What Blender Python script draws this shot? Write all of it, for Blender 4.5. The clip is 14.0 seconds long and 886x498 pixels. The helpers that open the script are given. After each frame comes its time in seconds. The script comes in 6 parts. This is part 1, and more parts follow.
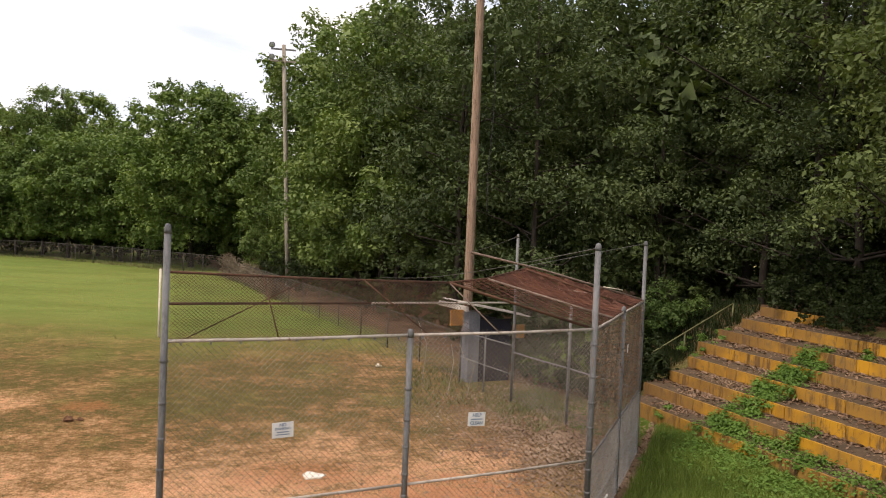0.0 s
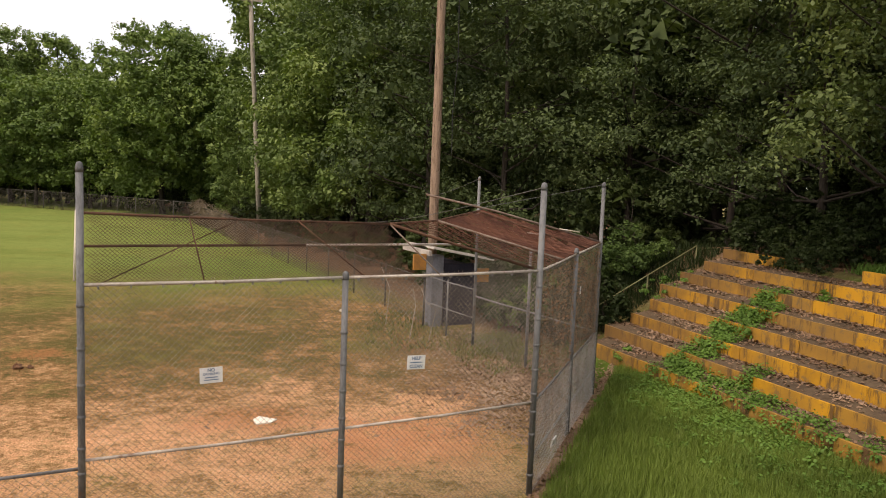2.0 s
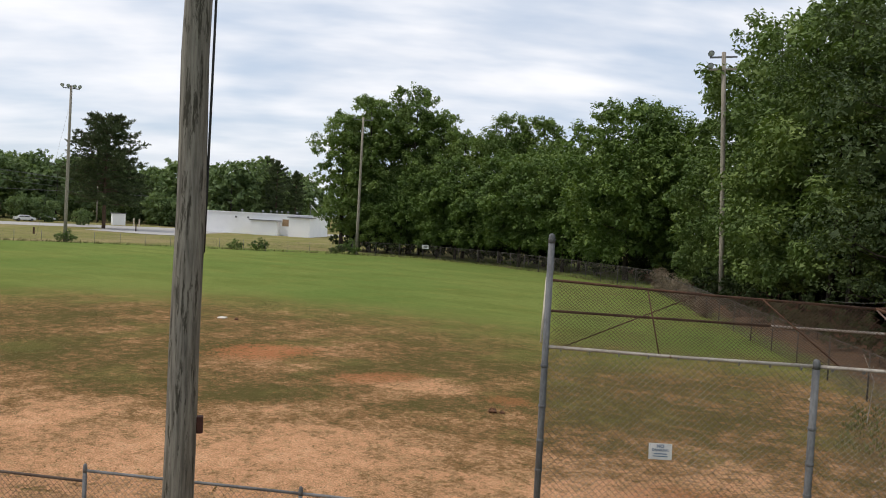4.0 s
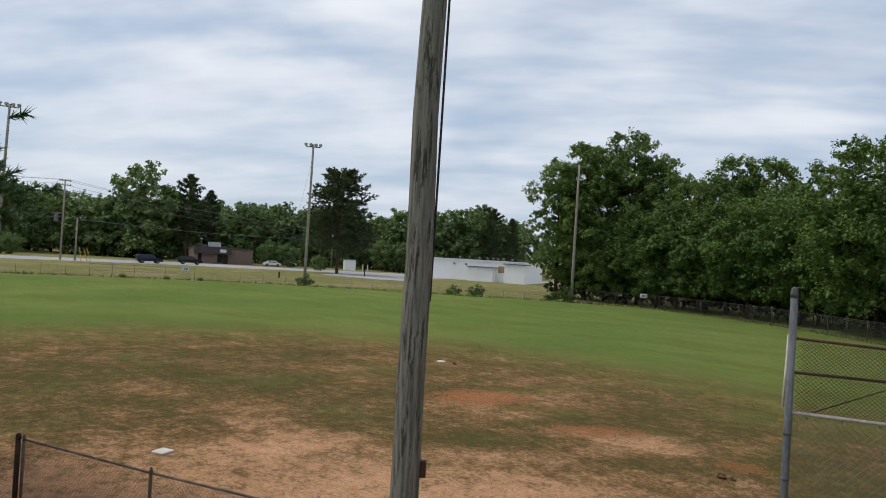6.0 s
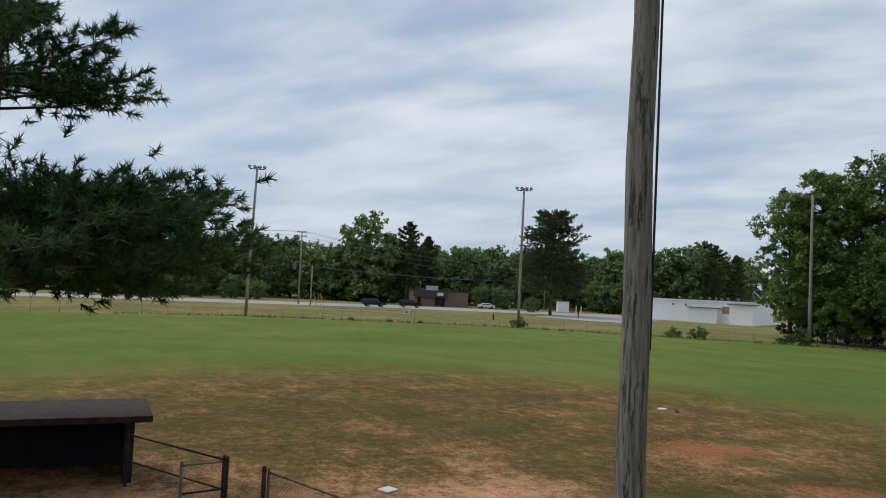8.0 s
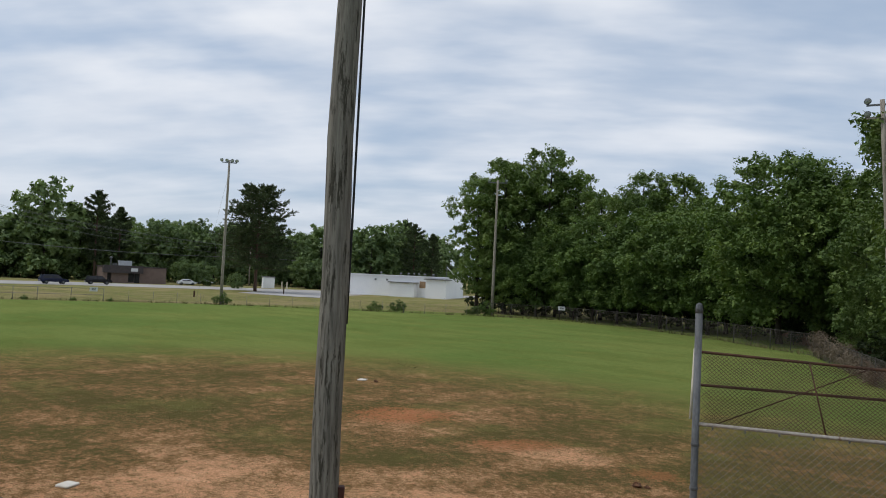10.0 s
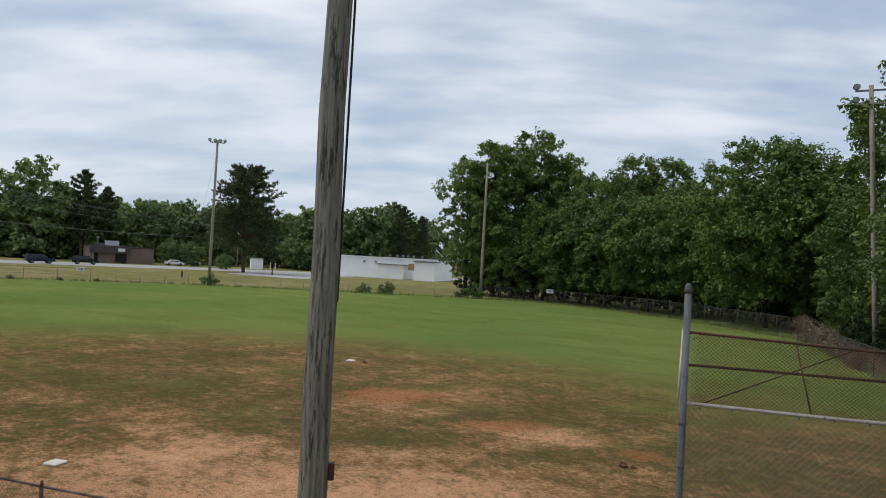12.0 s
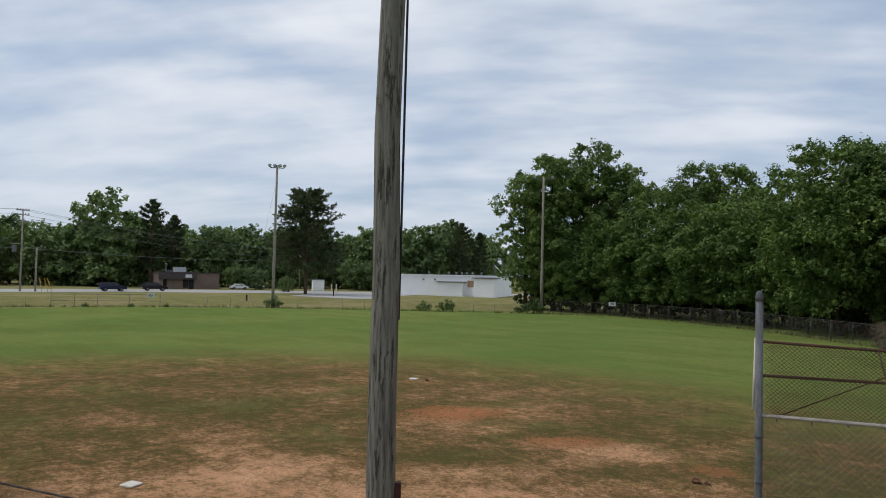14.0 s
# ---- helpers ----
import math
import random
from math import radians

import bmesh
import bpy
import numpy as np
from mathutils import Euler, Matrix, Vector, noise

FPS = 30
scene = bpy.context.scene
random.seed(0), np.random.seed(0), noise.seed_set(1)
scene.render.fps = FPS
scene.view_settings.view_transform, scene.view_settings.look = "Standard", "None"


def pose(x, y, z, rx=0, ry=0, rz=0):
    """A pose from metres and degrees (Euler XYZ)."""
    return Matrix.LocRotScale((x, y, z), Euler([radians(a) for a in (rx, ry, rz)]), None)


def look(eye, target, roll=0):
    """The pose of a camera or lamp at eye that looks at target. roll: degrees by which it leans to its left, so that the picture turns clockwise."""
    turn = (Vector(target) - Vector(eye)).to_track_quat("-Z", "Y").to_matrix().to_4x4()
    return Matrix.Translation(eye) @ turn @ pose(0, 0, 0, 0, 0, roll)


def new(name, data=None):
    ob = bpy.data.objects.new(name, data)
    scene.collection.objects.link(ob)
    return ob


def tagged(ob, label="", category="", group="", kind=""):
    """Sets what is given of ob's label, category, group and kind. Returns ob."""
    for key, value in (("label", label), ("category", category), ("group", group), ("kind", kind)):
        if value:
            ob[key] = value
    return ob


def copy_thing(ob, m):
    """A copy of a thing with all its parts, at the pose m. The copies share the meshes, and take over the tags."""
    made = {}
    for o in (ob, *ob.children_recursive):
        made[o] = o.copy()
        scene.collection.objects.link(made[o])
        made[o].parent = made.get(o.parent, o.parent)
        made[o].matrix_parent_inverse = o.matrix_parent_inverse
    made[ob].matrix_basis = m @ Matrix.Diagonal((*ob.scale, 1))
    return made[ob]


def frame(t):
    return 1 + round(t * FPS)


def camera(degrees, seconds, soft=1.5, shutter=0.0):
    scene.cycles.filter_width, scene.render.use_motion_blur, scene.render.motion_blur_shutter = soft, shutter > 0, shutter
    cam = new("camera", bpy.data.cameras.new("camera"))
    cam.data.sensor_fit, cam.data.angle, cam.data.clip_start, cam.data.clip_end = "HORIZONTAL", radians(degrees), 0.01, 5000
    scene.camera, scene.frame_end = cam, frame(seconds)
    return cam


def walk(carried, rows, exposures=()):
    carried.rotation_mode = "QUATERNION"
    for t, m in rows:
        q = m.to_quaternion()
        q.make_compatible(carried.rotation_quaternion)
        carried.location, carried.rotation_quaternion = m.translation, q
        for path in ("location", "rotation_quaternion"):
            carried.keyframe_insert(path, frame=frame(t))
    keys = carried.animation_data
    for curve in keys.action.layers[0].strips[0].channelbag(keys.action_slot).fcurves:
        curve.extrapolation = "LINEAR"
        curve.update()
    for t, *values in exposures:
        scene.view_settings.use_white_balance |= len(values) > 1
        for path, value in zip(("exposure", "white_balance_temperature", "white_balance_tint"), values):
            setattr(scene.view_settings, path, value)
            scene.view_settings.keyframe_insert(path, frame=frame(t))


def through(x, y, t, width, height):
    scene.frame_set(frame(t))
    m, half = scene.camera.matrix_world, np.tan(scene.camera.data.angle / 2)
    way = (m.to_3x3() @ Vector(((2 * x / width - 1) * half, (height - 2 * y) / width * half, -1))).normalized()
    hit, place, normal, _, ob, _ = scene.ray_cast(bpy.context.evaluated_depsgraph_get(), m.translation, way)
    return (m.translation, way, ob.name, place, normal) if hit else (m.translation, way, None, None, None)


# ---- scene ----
cam = camera(61.2, 14.0, soft=1.0)
PATH = [
    (0, (-0.569, -0.526, 4.902), (-0.564, 1.474, 4.85), 2.4),
    (0.5, (-0.38, -0.499, 4.901), (-0.305, 1.498, 4.818), 2.6),
    (1, (-0.281, -0.363, 4.866), (-0.076, 1.624, 4.774), 3.9),
    (1.5, (-0.142, -0.215, 4.858), (0.199, 1.753, 4.757), 3.4),
    (2, (0.019, -0.207, 4.828), (0.08, 1.782, 4.635), 2.2),
    (2.5, (0.122, -0.167, 4.858), (-0.267, 1.784, 4.648), 2.3),
    (3, (0.107, -0.136, 4.878), (-0.515, 1.759, 4.735), 2.1),
    (3.5, (0.058, -0.112, 4.874), (-0.785, 1.697, 4.76), 2.6),
    (4, (0.028, -0.137, 4.892), (-1.052, 1.546, 4.823), 3.1),
    (4.2, (-0.003, -0.155, 4.91), (-1.184, 1.459, 4.862), 3.2),
    (6.3, (-0.088, -0.13, 4.926), (-1.604, 1.174, 4.948), 3.4),
    (6.5, (-0.098, -0.124, 4.912), (-1.612, 1.182, 4.928), 3.5),
    (7, (-0.091, -0.147, 4.936), (-1.686, 1.058, 4.985), 3.7),
    (7.2, (-0.126, -0.157, 4.98), (-1.8, 0.935, 5.063), 4.0),
    (7.6, (-0.125, -0.145, 4.99), (-1.897, 0.778, 5.085), 3.5),
    (8.25, (-0.11, -0.125, 5.003), (-1.935, 0.687, 5.112), 2.4),
    (8.9, (-0.09, -0.1, 5.012), (-1.845, 0.853, 5.126), 1.2),
    (9.3, (-0.076, -0.086, 5.012), (-1.71, 1.061, 5.132), 0.8),
    (9.5, (-0.073, -0.096, 5.014), (-1.615, 1.173, 5.125), 1.1),
    (10, (-0.037, -0.108, 4.998), (-1.405, 1.349, 5.073), 2.6),
    (10.5, (-0.043, -0.123, 4.957), (-1.367, 1.377, 4.981), 3.2),
    (11, (-0.044, -0.13, 4.952), (-1.365, 1.372, 4.97), 3.1),
    (11.5, (-0.055, -0.115, 4.951), (-1.385, 1.379, 4.972), 3.1),
    (12, (-0.058, -0.118, 4.955), (-1.403, 1.361, 4.985), 3.0),
    (12.5, (-0.066, -0.112, 4.95), (-1.417, 1.362, 4.972), 2.6),
    (13, (-0.071, -0.086, 4.944), (-1.415, 1.396, 4.965), 1.6),
    (13.5, (-0.135, -0.057, 4.939), (-1.475, 1.427, 4.992), 1.1),
    (14, (-0.101, -0.09, 4.941), (-1.558, 1.279, 5.01), 1.2),
]
walk(cam, [(t, look(eye, target, roll)) for t, eye, target, roll in PATH],
     exposures=[(0.0, 0.72, 7800, 20), (1.0, 0.74, 8100, 20), (2.1, 0.74, 8200, 20), (2.5, 0.58, 8000, 19), (3.0, 0.48, 7500, 16), (3.5, 0.28, 7150, 14), (4.0, 0.17, 6900, 12), (6.5, -0.20, 6450, 10), (7.2, -0.24, 6400, 10), (9.3, -0.34, 6350, 10), (10.2, -0.17, 6450, 10), (13.4, -0.16, 6450, 10), (14.0, -0.24, 6400, 10)])

# ---- world and light: bright overcast with long streaks of cloud ----
SUN_EL, SUN_AZ = 56.0, 228.0


class Nodes:
    """Short way to write node trees."""

    def __init__(self, tree):
        self.t = tree
        tree.nodes.clear()

    def n(self, kind):
        return self.t.nodes.new(kind)

    def put(self, socket, value):
        if isinstance(value, bpy.types.NodeSocket):
            self.t.links.new(value, socket)
        elif isinstance(value, (tuple, list)) and len(value) == 3 and socket.type == "RGBA":
            socket.default_value = (*value, 1)
        elif value is not None:
            socket.default_value = value

    def math(self, op, a, b=None, c=None, clamp=False):
        m = self.n("ShaderNodeMath")
        m.operation, m.use_clamp = op, clamp
        for s, v in zip(m.inputs, (a, b, c)):
            self.put(s, v)
        return m.outputs[0]

    def vmath(self, op, a, b=None):
        m = self.n("ShaderNodeVectorMath")
        m.operation = op
        self.put(m.inputs[0], a)
        if b is not None:
            self.put(m.inputs[1], b)
        return m.outputs["Value"] if op in ("LENGTH", "DISTANCE", "DOT_PRODUCT") else m.outputs[0]

    def noise(self, vec, scale, detail=3.0, rough=0.55, lac=2.0, distort=0.0):
        m = self.n("ShaderNodeTexNoise")
        self.put(m.inputs["Vector"], vec)
        m.inputs["Scale"].default_value, m.inputs["Detail"].default_value = scale, detail
        m.inputs["Roughness"].default_value, m.inputs["Lacunarity"].default_value = rough, lac
        m.inputs["Distortion"].default_value = distort
        return m.outputs["Fac"]

    def ramp(self, fac, stops, mode="LINEAR"):
        m = self.n("ShaderNodeValToRGB")
        m.color_ramp.interpolation = mode
        els = m.color_ramp.elements
        while len(els) < len(stops):
            els.new(0.5)
        for e, (p, c) in zip(els, stops):
            e.position, e.color = p, (*c, 1) if isinstance(c, tuple) else (c, c, c, 1)
        self.put(m.inputs[0], fac)
        return m.outputs[0]

    def step(self, x, lo, hi):
        m = self.n("ShaderNodeMapRange")
        m.interpolation_type = "SMOOTHSTEP"
        self.put(m.inputs["Value"], x)
        self.put(m.inputs["From Min"], lo)
        self.put(m.inputs["From Max"], hi)
        return m.outputs[0]

    def mix(self, fac, a, b, blend="MIX"):
        m = self.n("ShaderNodeMix")
        m.data_type, m.blend_type = "RGBA", blend
        for s, v in zip((m.inputs[0], m.inputs[6], m.inputs[7]), (fac, a, b)):
            self.put(s, v)
        return m.outputs[2]

    def scaled(self, vec, s):
        m = self.n("ShaderNodeMapping")
        self.put(m.inputs["Vector"], vec)
        m.inputs["Scale"].default_value = s
        return m.outputs[0]


world = bpy.data.worlds.new("overcast sky")
world.use_nodes = True
scene.world = world
w = Nodes(world.node_tree)
sky = w.n("ShaderNodeTexSky")
sky.sky_type, sky.sun_disc = "NISHITA", False
sky.sun_elevation, sky.sun_rotation = radians(SUN_EL), radians(SUN_AZ)
way = w.n("ShaderNodeTexCoord").outputs["Generated"]
sep = w.n("ShaderNodeSeparateXYZ")
w.put(sep.inputs[0], way)
lift = w.math("ADD", w.math("MAXIMUM", sep.outputs[2], 0.0), 0.21)
flat = w.n("ShaderNodeCombineXYZ")
w.put(flat.inputs[0], w.math("DIVIDE", sep.outputs[0], lift))
w.put(flat.inputs[1], w.math("DIVIDE", sep.outputs[1], lift))
spun = w.n("ShaderNodeMapping")
w.put(spun.inputs[0], flat.outputs[0])
spun.inputs["Rotation"].default_value = (0, 0, radians(-38))
turned = w.n("ShaderNodeMapping")
w.put(turned.inputs[0], spun.outputs[0])
turned.inputs["Scale"].default_value = (0.78, 1.05, 1)
bands = w.noise(turned.outputs[0], 1.1, 4.0, 0.45, distort=0.4)
wisps = w.noise(w.scaled(turned.outputs[0], (0.9, 1.5, 1)), 3.0, 4.0, 0.5)
cover = w.math("ADD", w.math("MULTIPLY", bands, 0.68), w.math("MULTIPLY", wisps, 0.32))
thick = w.math("MULTIPLY", w.step(cover, 0.36, 0.62), w.math("ADD", 0.62, w.math("MULTIPLY", w.step(sep.outputs[2], 0.05, 0.32), 0.38)))
veil = w.mix(0.72, w.mix(1.0, sky.outputs[0], (0.10, 0.10, 0.10), "MULTIPLY"), (0.46, 0.565, 0.72))
cloud = w.mix(w.step(w.noise(turned.outputs[0], 2.6, 4.0, 0.5), 0.35, 0.7), (0.85, 0.875, 0.92), (0.70, 0.745, 0.82))
bg = w.n("ShaderNodeBackground")
w.put(bg.inputs[0], w.mix(thick, veil, cloud))
bg.inputs[1].default_value = 1.14
w.put(w.n("ShaderNodeOutputWorld").inputs[0], bg.outputs[0])

sun = new("sun", bpy.data.lights.new("sun", "SUN"))
sun.data.energy, sun.data.angle, sun.data.color = 1.75, radians(14), (1.0, 0.96, 0.9)
sun.matrix_world = pose(0, 0, 60, 90 - SUN_EL, 0, 180 - SUN_AZ)

# ---- materials ----


def surface(name, rough=0.8, metal=0.0, spec=0.3):
    m = bpy.data.materials.new(name)
    m.use_nodes = True
    g = Nodes(m.node_tree)
    b = g.n("ShaderNodeBsdfPrincipled")
    b.inputs["Roughness"].default_value, b.inputs["Metallic"].default_value = rough, metal
    b.inputs["Specular IOR Level"].default_value = spec
    out = g.n("ShaderNodeOutputMaterial")
    g.put(out.inputs[0], b.outputs[0])
    return m, g, b, out


def bump(g, b, height, strength, distance):
    m = g.n("ShaderNodeBump")
    m.inputs["Strength"].default_value, m.inputs["Distance"].default_value = strength, distance
    g.put(m.inputs["Height"], height)
    g.put(b.inputs["Normal"], m.outputs[0])


def where(g):
    return g.n("ShaderNodeNewGeometry").outputs["Position"]


def local(g):
    return g.n("ShaderNodeTexCoord").outputs["Object"]


def mottled(name, light, dark, big=1.5, small=25.0, rough=0.8, metal=0.0, relief=0.2, stretch=(1, 1, 1), stain=None, jitter=0.0):
    """Paint, metal, concrete or wood: two scales of mottling, an optional third colour in patches, per-object jitter."""
    m, g, b, _ = surface(name, rough, metal)
    p = g.scaled(local(g), stretch)
    f = g.math("ADD", g.math("MULTIPLY", g.noise(p, big, 4), 0.6), g.math("MULTIPLY", g.noise(p, small, 3), 0.4))
    if jitter:
        f = g.math("ADD", f, g.math("MULTIPLY", g.math("SUBTRACT", g.n("ShaderNodeObjectInfo").outputs["Random"], 0.5), jitter))
    c = g.mix(g.step(f, 0.36, 0.64), light, dark)
    if stain:
        c = g.mix(g.step(g.noise(p, big * 2.3, 6, 0.65), stain[1], stain[1] + 0.12), c, stain[0])
    g.put(b.inputs["Base Color"], c)
    if relief:
        bump(g, b, g.noise(p, small * 1.7, 3), relief, 0.01)
    return m


GALV = mottled("galvanised steel", (0.165, 0.17, 0.175), (0.09, 0.094, 0.098), 4, 40, 0.7, 0.1, 0.15, stretch=(1, 1, 0.35), stain=((0.16, 0.11, 0.075), 0.60))
RAIL_PALE = mottled("chalky galvanised rail", (0.46, 0.42, 0.375), (0.28, 0.245, 0.215), 3, 30, 0.75, 0, 0.1, stain=((0.17, 0.10, 0.07), 0.58))
GALV_DARK = mottled("weathered galvanised steel", (0.21, 0.215, 0.22), (0.13, 0.13, 0.13), 5, 40, 0.75, 0.1, 0.1, stain=((0.16, 0.09, 0.06), 0.6))
POST_OLD = mottled("dull dark fence steel", (0.105, 0.10, 0.09), (0.06, 0.056, 0.05), 5, 40, 0.85, 0.1, 0.1)
WIRE = mottled("galvanised wire", (0.27, 0.24, 0.20), (0.11, 0.095, 0.08), 2, 20, 0.55, 0.3, 0)
WIRE_DARK = mottled("dull weathered wire", (0.15, 0.13, 0.11), (0.08, 0.07, 0.06), 2, 20, 0.6, 0.2, 0)
WIRE_PALE = mottled("pale new wire", (0.46, 0.47, 0.48), (0.34, 0.35, 0.36), 2, 20, 0.6, 0.1, 0)
RUST = mottled("rusty pipe", (0.105, 0.052, 0.030), (0.050, 0.027, 0.018), 5, 50, 0.9, 0.1, 0.3)
PIPE_BROWN = mottled("weathered brown pipe", (0.20, 0.155, 0.125), (0.10, 0.07, 0.055), 4, 40, 0.85, 0, 0.2)
RUST_WIRE = mottled("rusty wire", (0.105, 0.062, 0.040), (0.050, 0.030, 0.020), 1.2, 15, 0.9, 0.1, 0)
RUST_SHEET = mottled("red rusted netting", (0.165, 0.072, 0.046), (0.085, 0.038, 0.027), 1.2, 15, 0.9, 0.1, 0)
RUST_DARK = mottled("dark rusted post", (0.075, 0.045, 0.035), (0.035, 0.025, 0.022), 5, 50, 0.85, 0.2, 0.2)
PALE_PIPE = mottled("pale painted pipe", (0.62, 0.57, 0.46), (0.45, 0.40, 0.31), 4, 40, 0.7, 0, 0.1)
SIGN_WHITE = mottled("white sign plate", (0.70, 0.71, 0.71), (0.56, 0.57, 0.58), 6, 60, 0.5, 0, 0)
SIGN_BLUE = mottled("blue sign print", (0.10, 0.16, 0.25), (0.18, 0.24, 0.32), 20, 90, 0.6, 0, 0)
SIGN_BLACK = mottled("black sign print", (0.05, 0.055, 0.06), (0.1, 0.1, 0.1), 20, 90, 0.6, 0, 0)
RUBBER = mottled("white rubber base", (0.72, 0.68, 0.61), (0.58, 0.53, 0.45), 5, 60, 0.7, 0, 0.1, stain=((0.50, 0.38, 0.28), 0.64))
BLOCK_WHITE = mottled("white painted block", (0.86, 0.87, 0.88), (0.80, 0.81, 0.83), 0.35, 6, 0.7, 0, 0.1)
ROOF_GREY = mottled("grey roof edge", (0.20, 0.20, 0.21), (0.13, 0.13, 0.14), 1, 9, 0.8)
BRICK_FAR = mottled("brown brickwork", (0.205, 0.150, 0.125), (0.165, 0.12, 0.105), 1.2, 12, 0.9)
DARK_TRIM = mottled("dark brown fascia", (0.075, 0.06, 0.06), (0.05, 0.045, 0.045), 2, 12, 0.7)
TAN_PANEL = mottled("tan boarding", (0.36, 0.24, 0.14), (0.26, 0.17, 0.10), 3, 14, 0.8)
GLASS_DARK = mottled("dark window glass", (0.02, 0.022, 0.025), (0.03, 0.03, 0.034), 2, 10, 0.15, 0, 0)
PAINT_WHITE = mottled("white car paint", (0.72, 0.73, 0.74), (0.68, 0.69, 0.70), 2, 20, 0.25, 0, 0)
PAINT_NAVY = mottled("dark blue car paint", (0.018, 0.022, 0.05), (0.014, 0.018, 0.04), 2, 20, 0.25, 0, 0)
PAINT_BLACK = mottled("black car paint", (0.016, 0.016, 0.018), (0.012, 0.012, 0.014), 2, 20, 0.25, 0, 0)
TYRE = mottled("tyre rubber", (0.02, 0.02, 0.02), (0.03, 0.03, 0.03), 8, 60, 0.9)
NAVY_WALL = mottled("dark navy painted block", (0.018, 0.017, 0.028), (0.032, 0.03, 0.044), 2, 14, 0.85, 0, 0.3)
GREY_BLOCK = mottled("bare grey block", (0.22, 0.23, 0.26), (0.15, 0.16, 0.18), 2.5, 20, 0.9, 0, 0.3)
ORANGE_BOARD = mottled("weathered orange board", (0.48, 0.22, 0.05), (0.28, 0.14, 0.05), 3, 25, 0.85, 0, 0.2)
ROOF_PLANK = mottled("weathered pale roof plank", (0.46, 0.43, 0.39), (0.28, 0.255, 0.23), 3, 30, 0.85, 0, 0.2, stretch=(1, 1, 1), jitter=0.15)
LAMP_GREY = mottled("grey lamp housing", (0.17, 0.175, 0.18), (0.11, 0.115, 0.12), 6, 30, 0.5, 0.4, 0)
LAMP_LENS = mottled("pale lamp glass", (0.55, 0.57, 0.58), (0.42, 0.44, 0.46), 6, 30, 0.2, 0, 0)
CLOD = mottled("rusty brown clod", (0.20, 0.10, 0.055), (0.07, 0.04, 0.025), 9, 50, 0.95)
CABLE = mottled("black cable", (0.02, 0.02, 0.022), (0.035, 0.035, 0.035), 3, 30, 0.6, 0, 0)
POWER_LINE = mottled("weathered aluminium line", (0.20, 0.20, 0.20), (0.14, 0.14, 0.14), 3, 30, 0.5, 0.3, 0)
STRAND = mottled("steel guy strand", (0.14, 0.14, 0.13), (0.09, 0.09, 0.085), 3, 30, 0.6, 0.4, 0)
YELLOW_RAIL = mottled("yellow painted rail", (0.62, 0.38, 0.06), (0.48, 0.28, 0.05), 3, 30, 0.6, 0, 0.1, stain=((0.2, 0.12, 0.06), 0.63))
FADED_RAIL = mottled("faded yellow green rail", (0.165, 0.165, 0.075), (0.09, 0.09, 0.045), 3, 30, 0.7, 0, 0.1)
BARK = mottled("grey brown bark", (0.055, 0.044, 0.036), (0.027, 0.022, 0.018), 1.2, 9, 0.95, 0, 0.6, stretch=(3, 3, 0.6))
BARK_PINE = mottled("reddish pine bark", (0.16, 0.10, 0.07), (0.07, 0.05, 0.04), 1.5, 10, 0.95, 0, 0.6, stretch=(3, 3, 0.7))
POST_RED = mottled("red brown box paint", (0.085, 0.030, 0.022), (0.05, 0.022, 0.018), 6, 60, 0.7)
ASPHALT = mottled("pale worn asphalt", (0.40, 0.385, 0.37), (0.32, 0.31, 0.30), 0.06, 2.5, 0.9, 0, 0.1)


def wood_pole(name, light, dark, scar):
    """Grey split wood: long grain, checks and darker streaks."""
    m, g, b, _ = surface(name, 0.9)
    p = local(g)
    grain = g.noise(g.scaled(p, (9, 9, 0.55)), 3.0, 6, 0.6)
    fine = g.noise(g.scaled(p, (40, 40, 1.6)), 3.0, 4, 0.6)
    c = g.mix(g.math("MULTIPLY", g.step(grain, 0.36, 0.68), 0.9), light, dark)
    c = g.mix(g.math("MULTIPLY", g.step(fine, 0.55, 0.75), 0.7), c, tuple(v * 0.35 for v in dark))
    blot = g.noise(g.scaled(p, (9, 9, 1.1)), 1.5, 7, 0.75)
    c = g.mix(g.math("MULTIPLY", g.step(blot, 0.525, 0.60), 0.85), c, scar)
    g.put(b.inputs["Base Color"], c)
    bump(g, b, g.math("ADD", grain, fine), 0.7, 0.012)
    return m


WOOD_GREY = wood_pole("grey weathered pole wood", (0.27, 0.25, 0.21), (0.11, 0.10, 0.085), (0.034, 0.030, 0.020))
WOOD_BROWN = wood_pole("brown treated pole wood", (0.33, 0.235, 0.17), (0.21, 0.145, 0.105), (0.12, 0.08, 0.06))
WOOD_FAR = wood_pole("tan pole wood", (0.34, 0.31, 0.26), (0.24, 0.21, 0.17), (0.14, 0.12, 0.10))


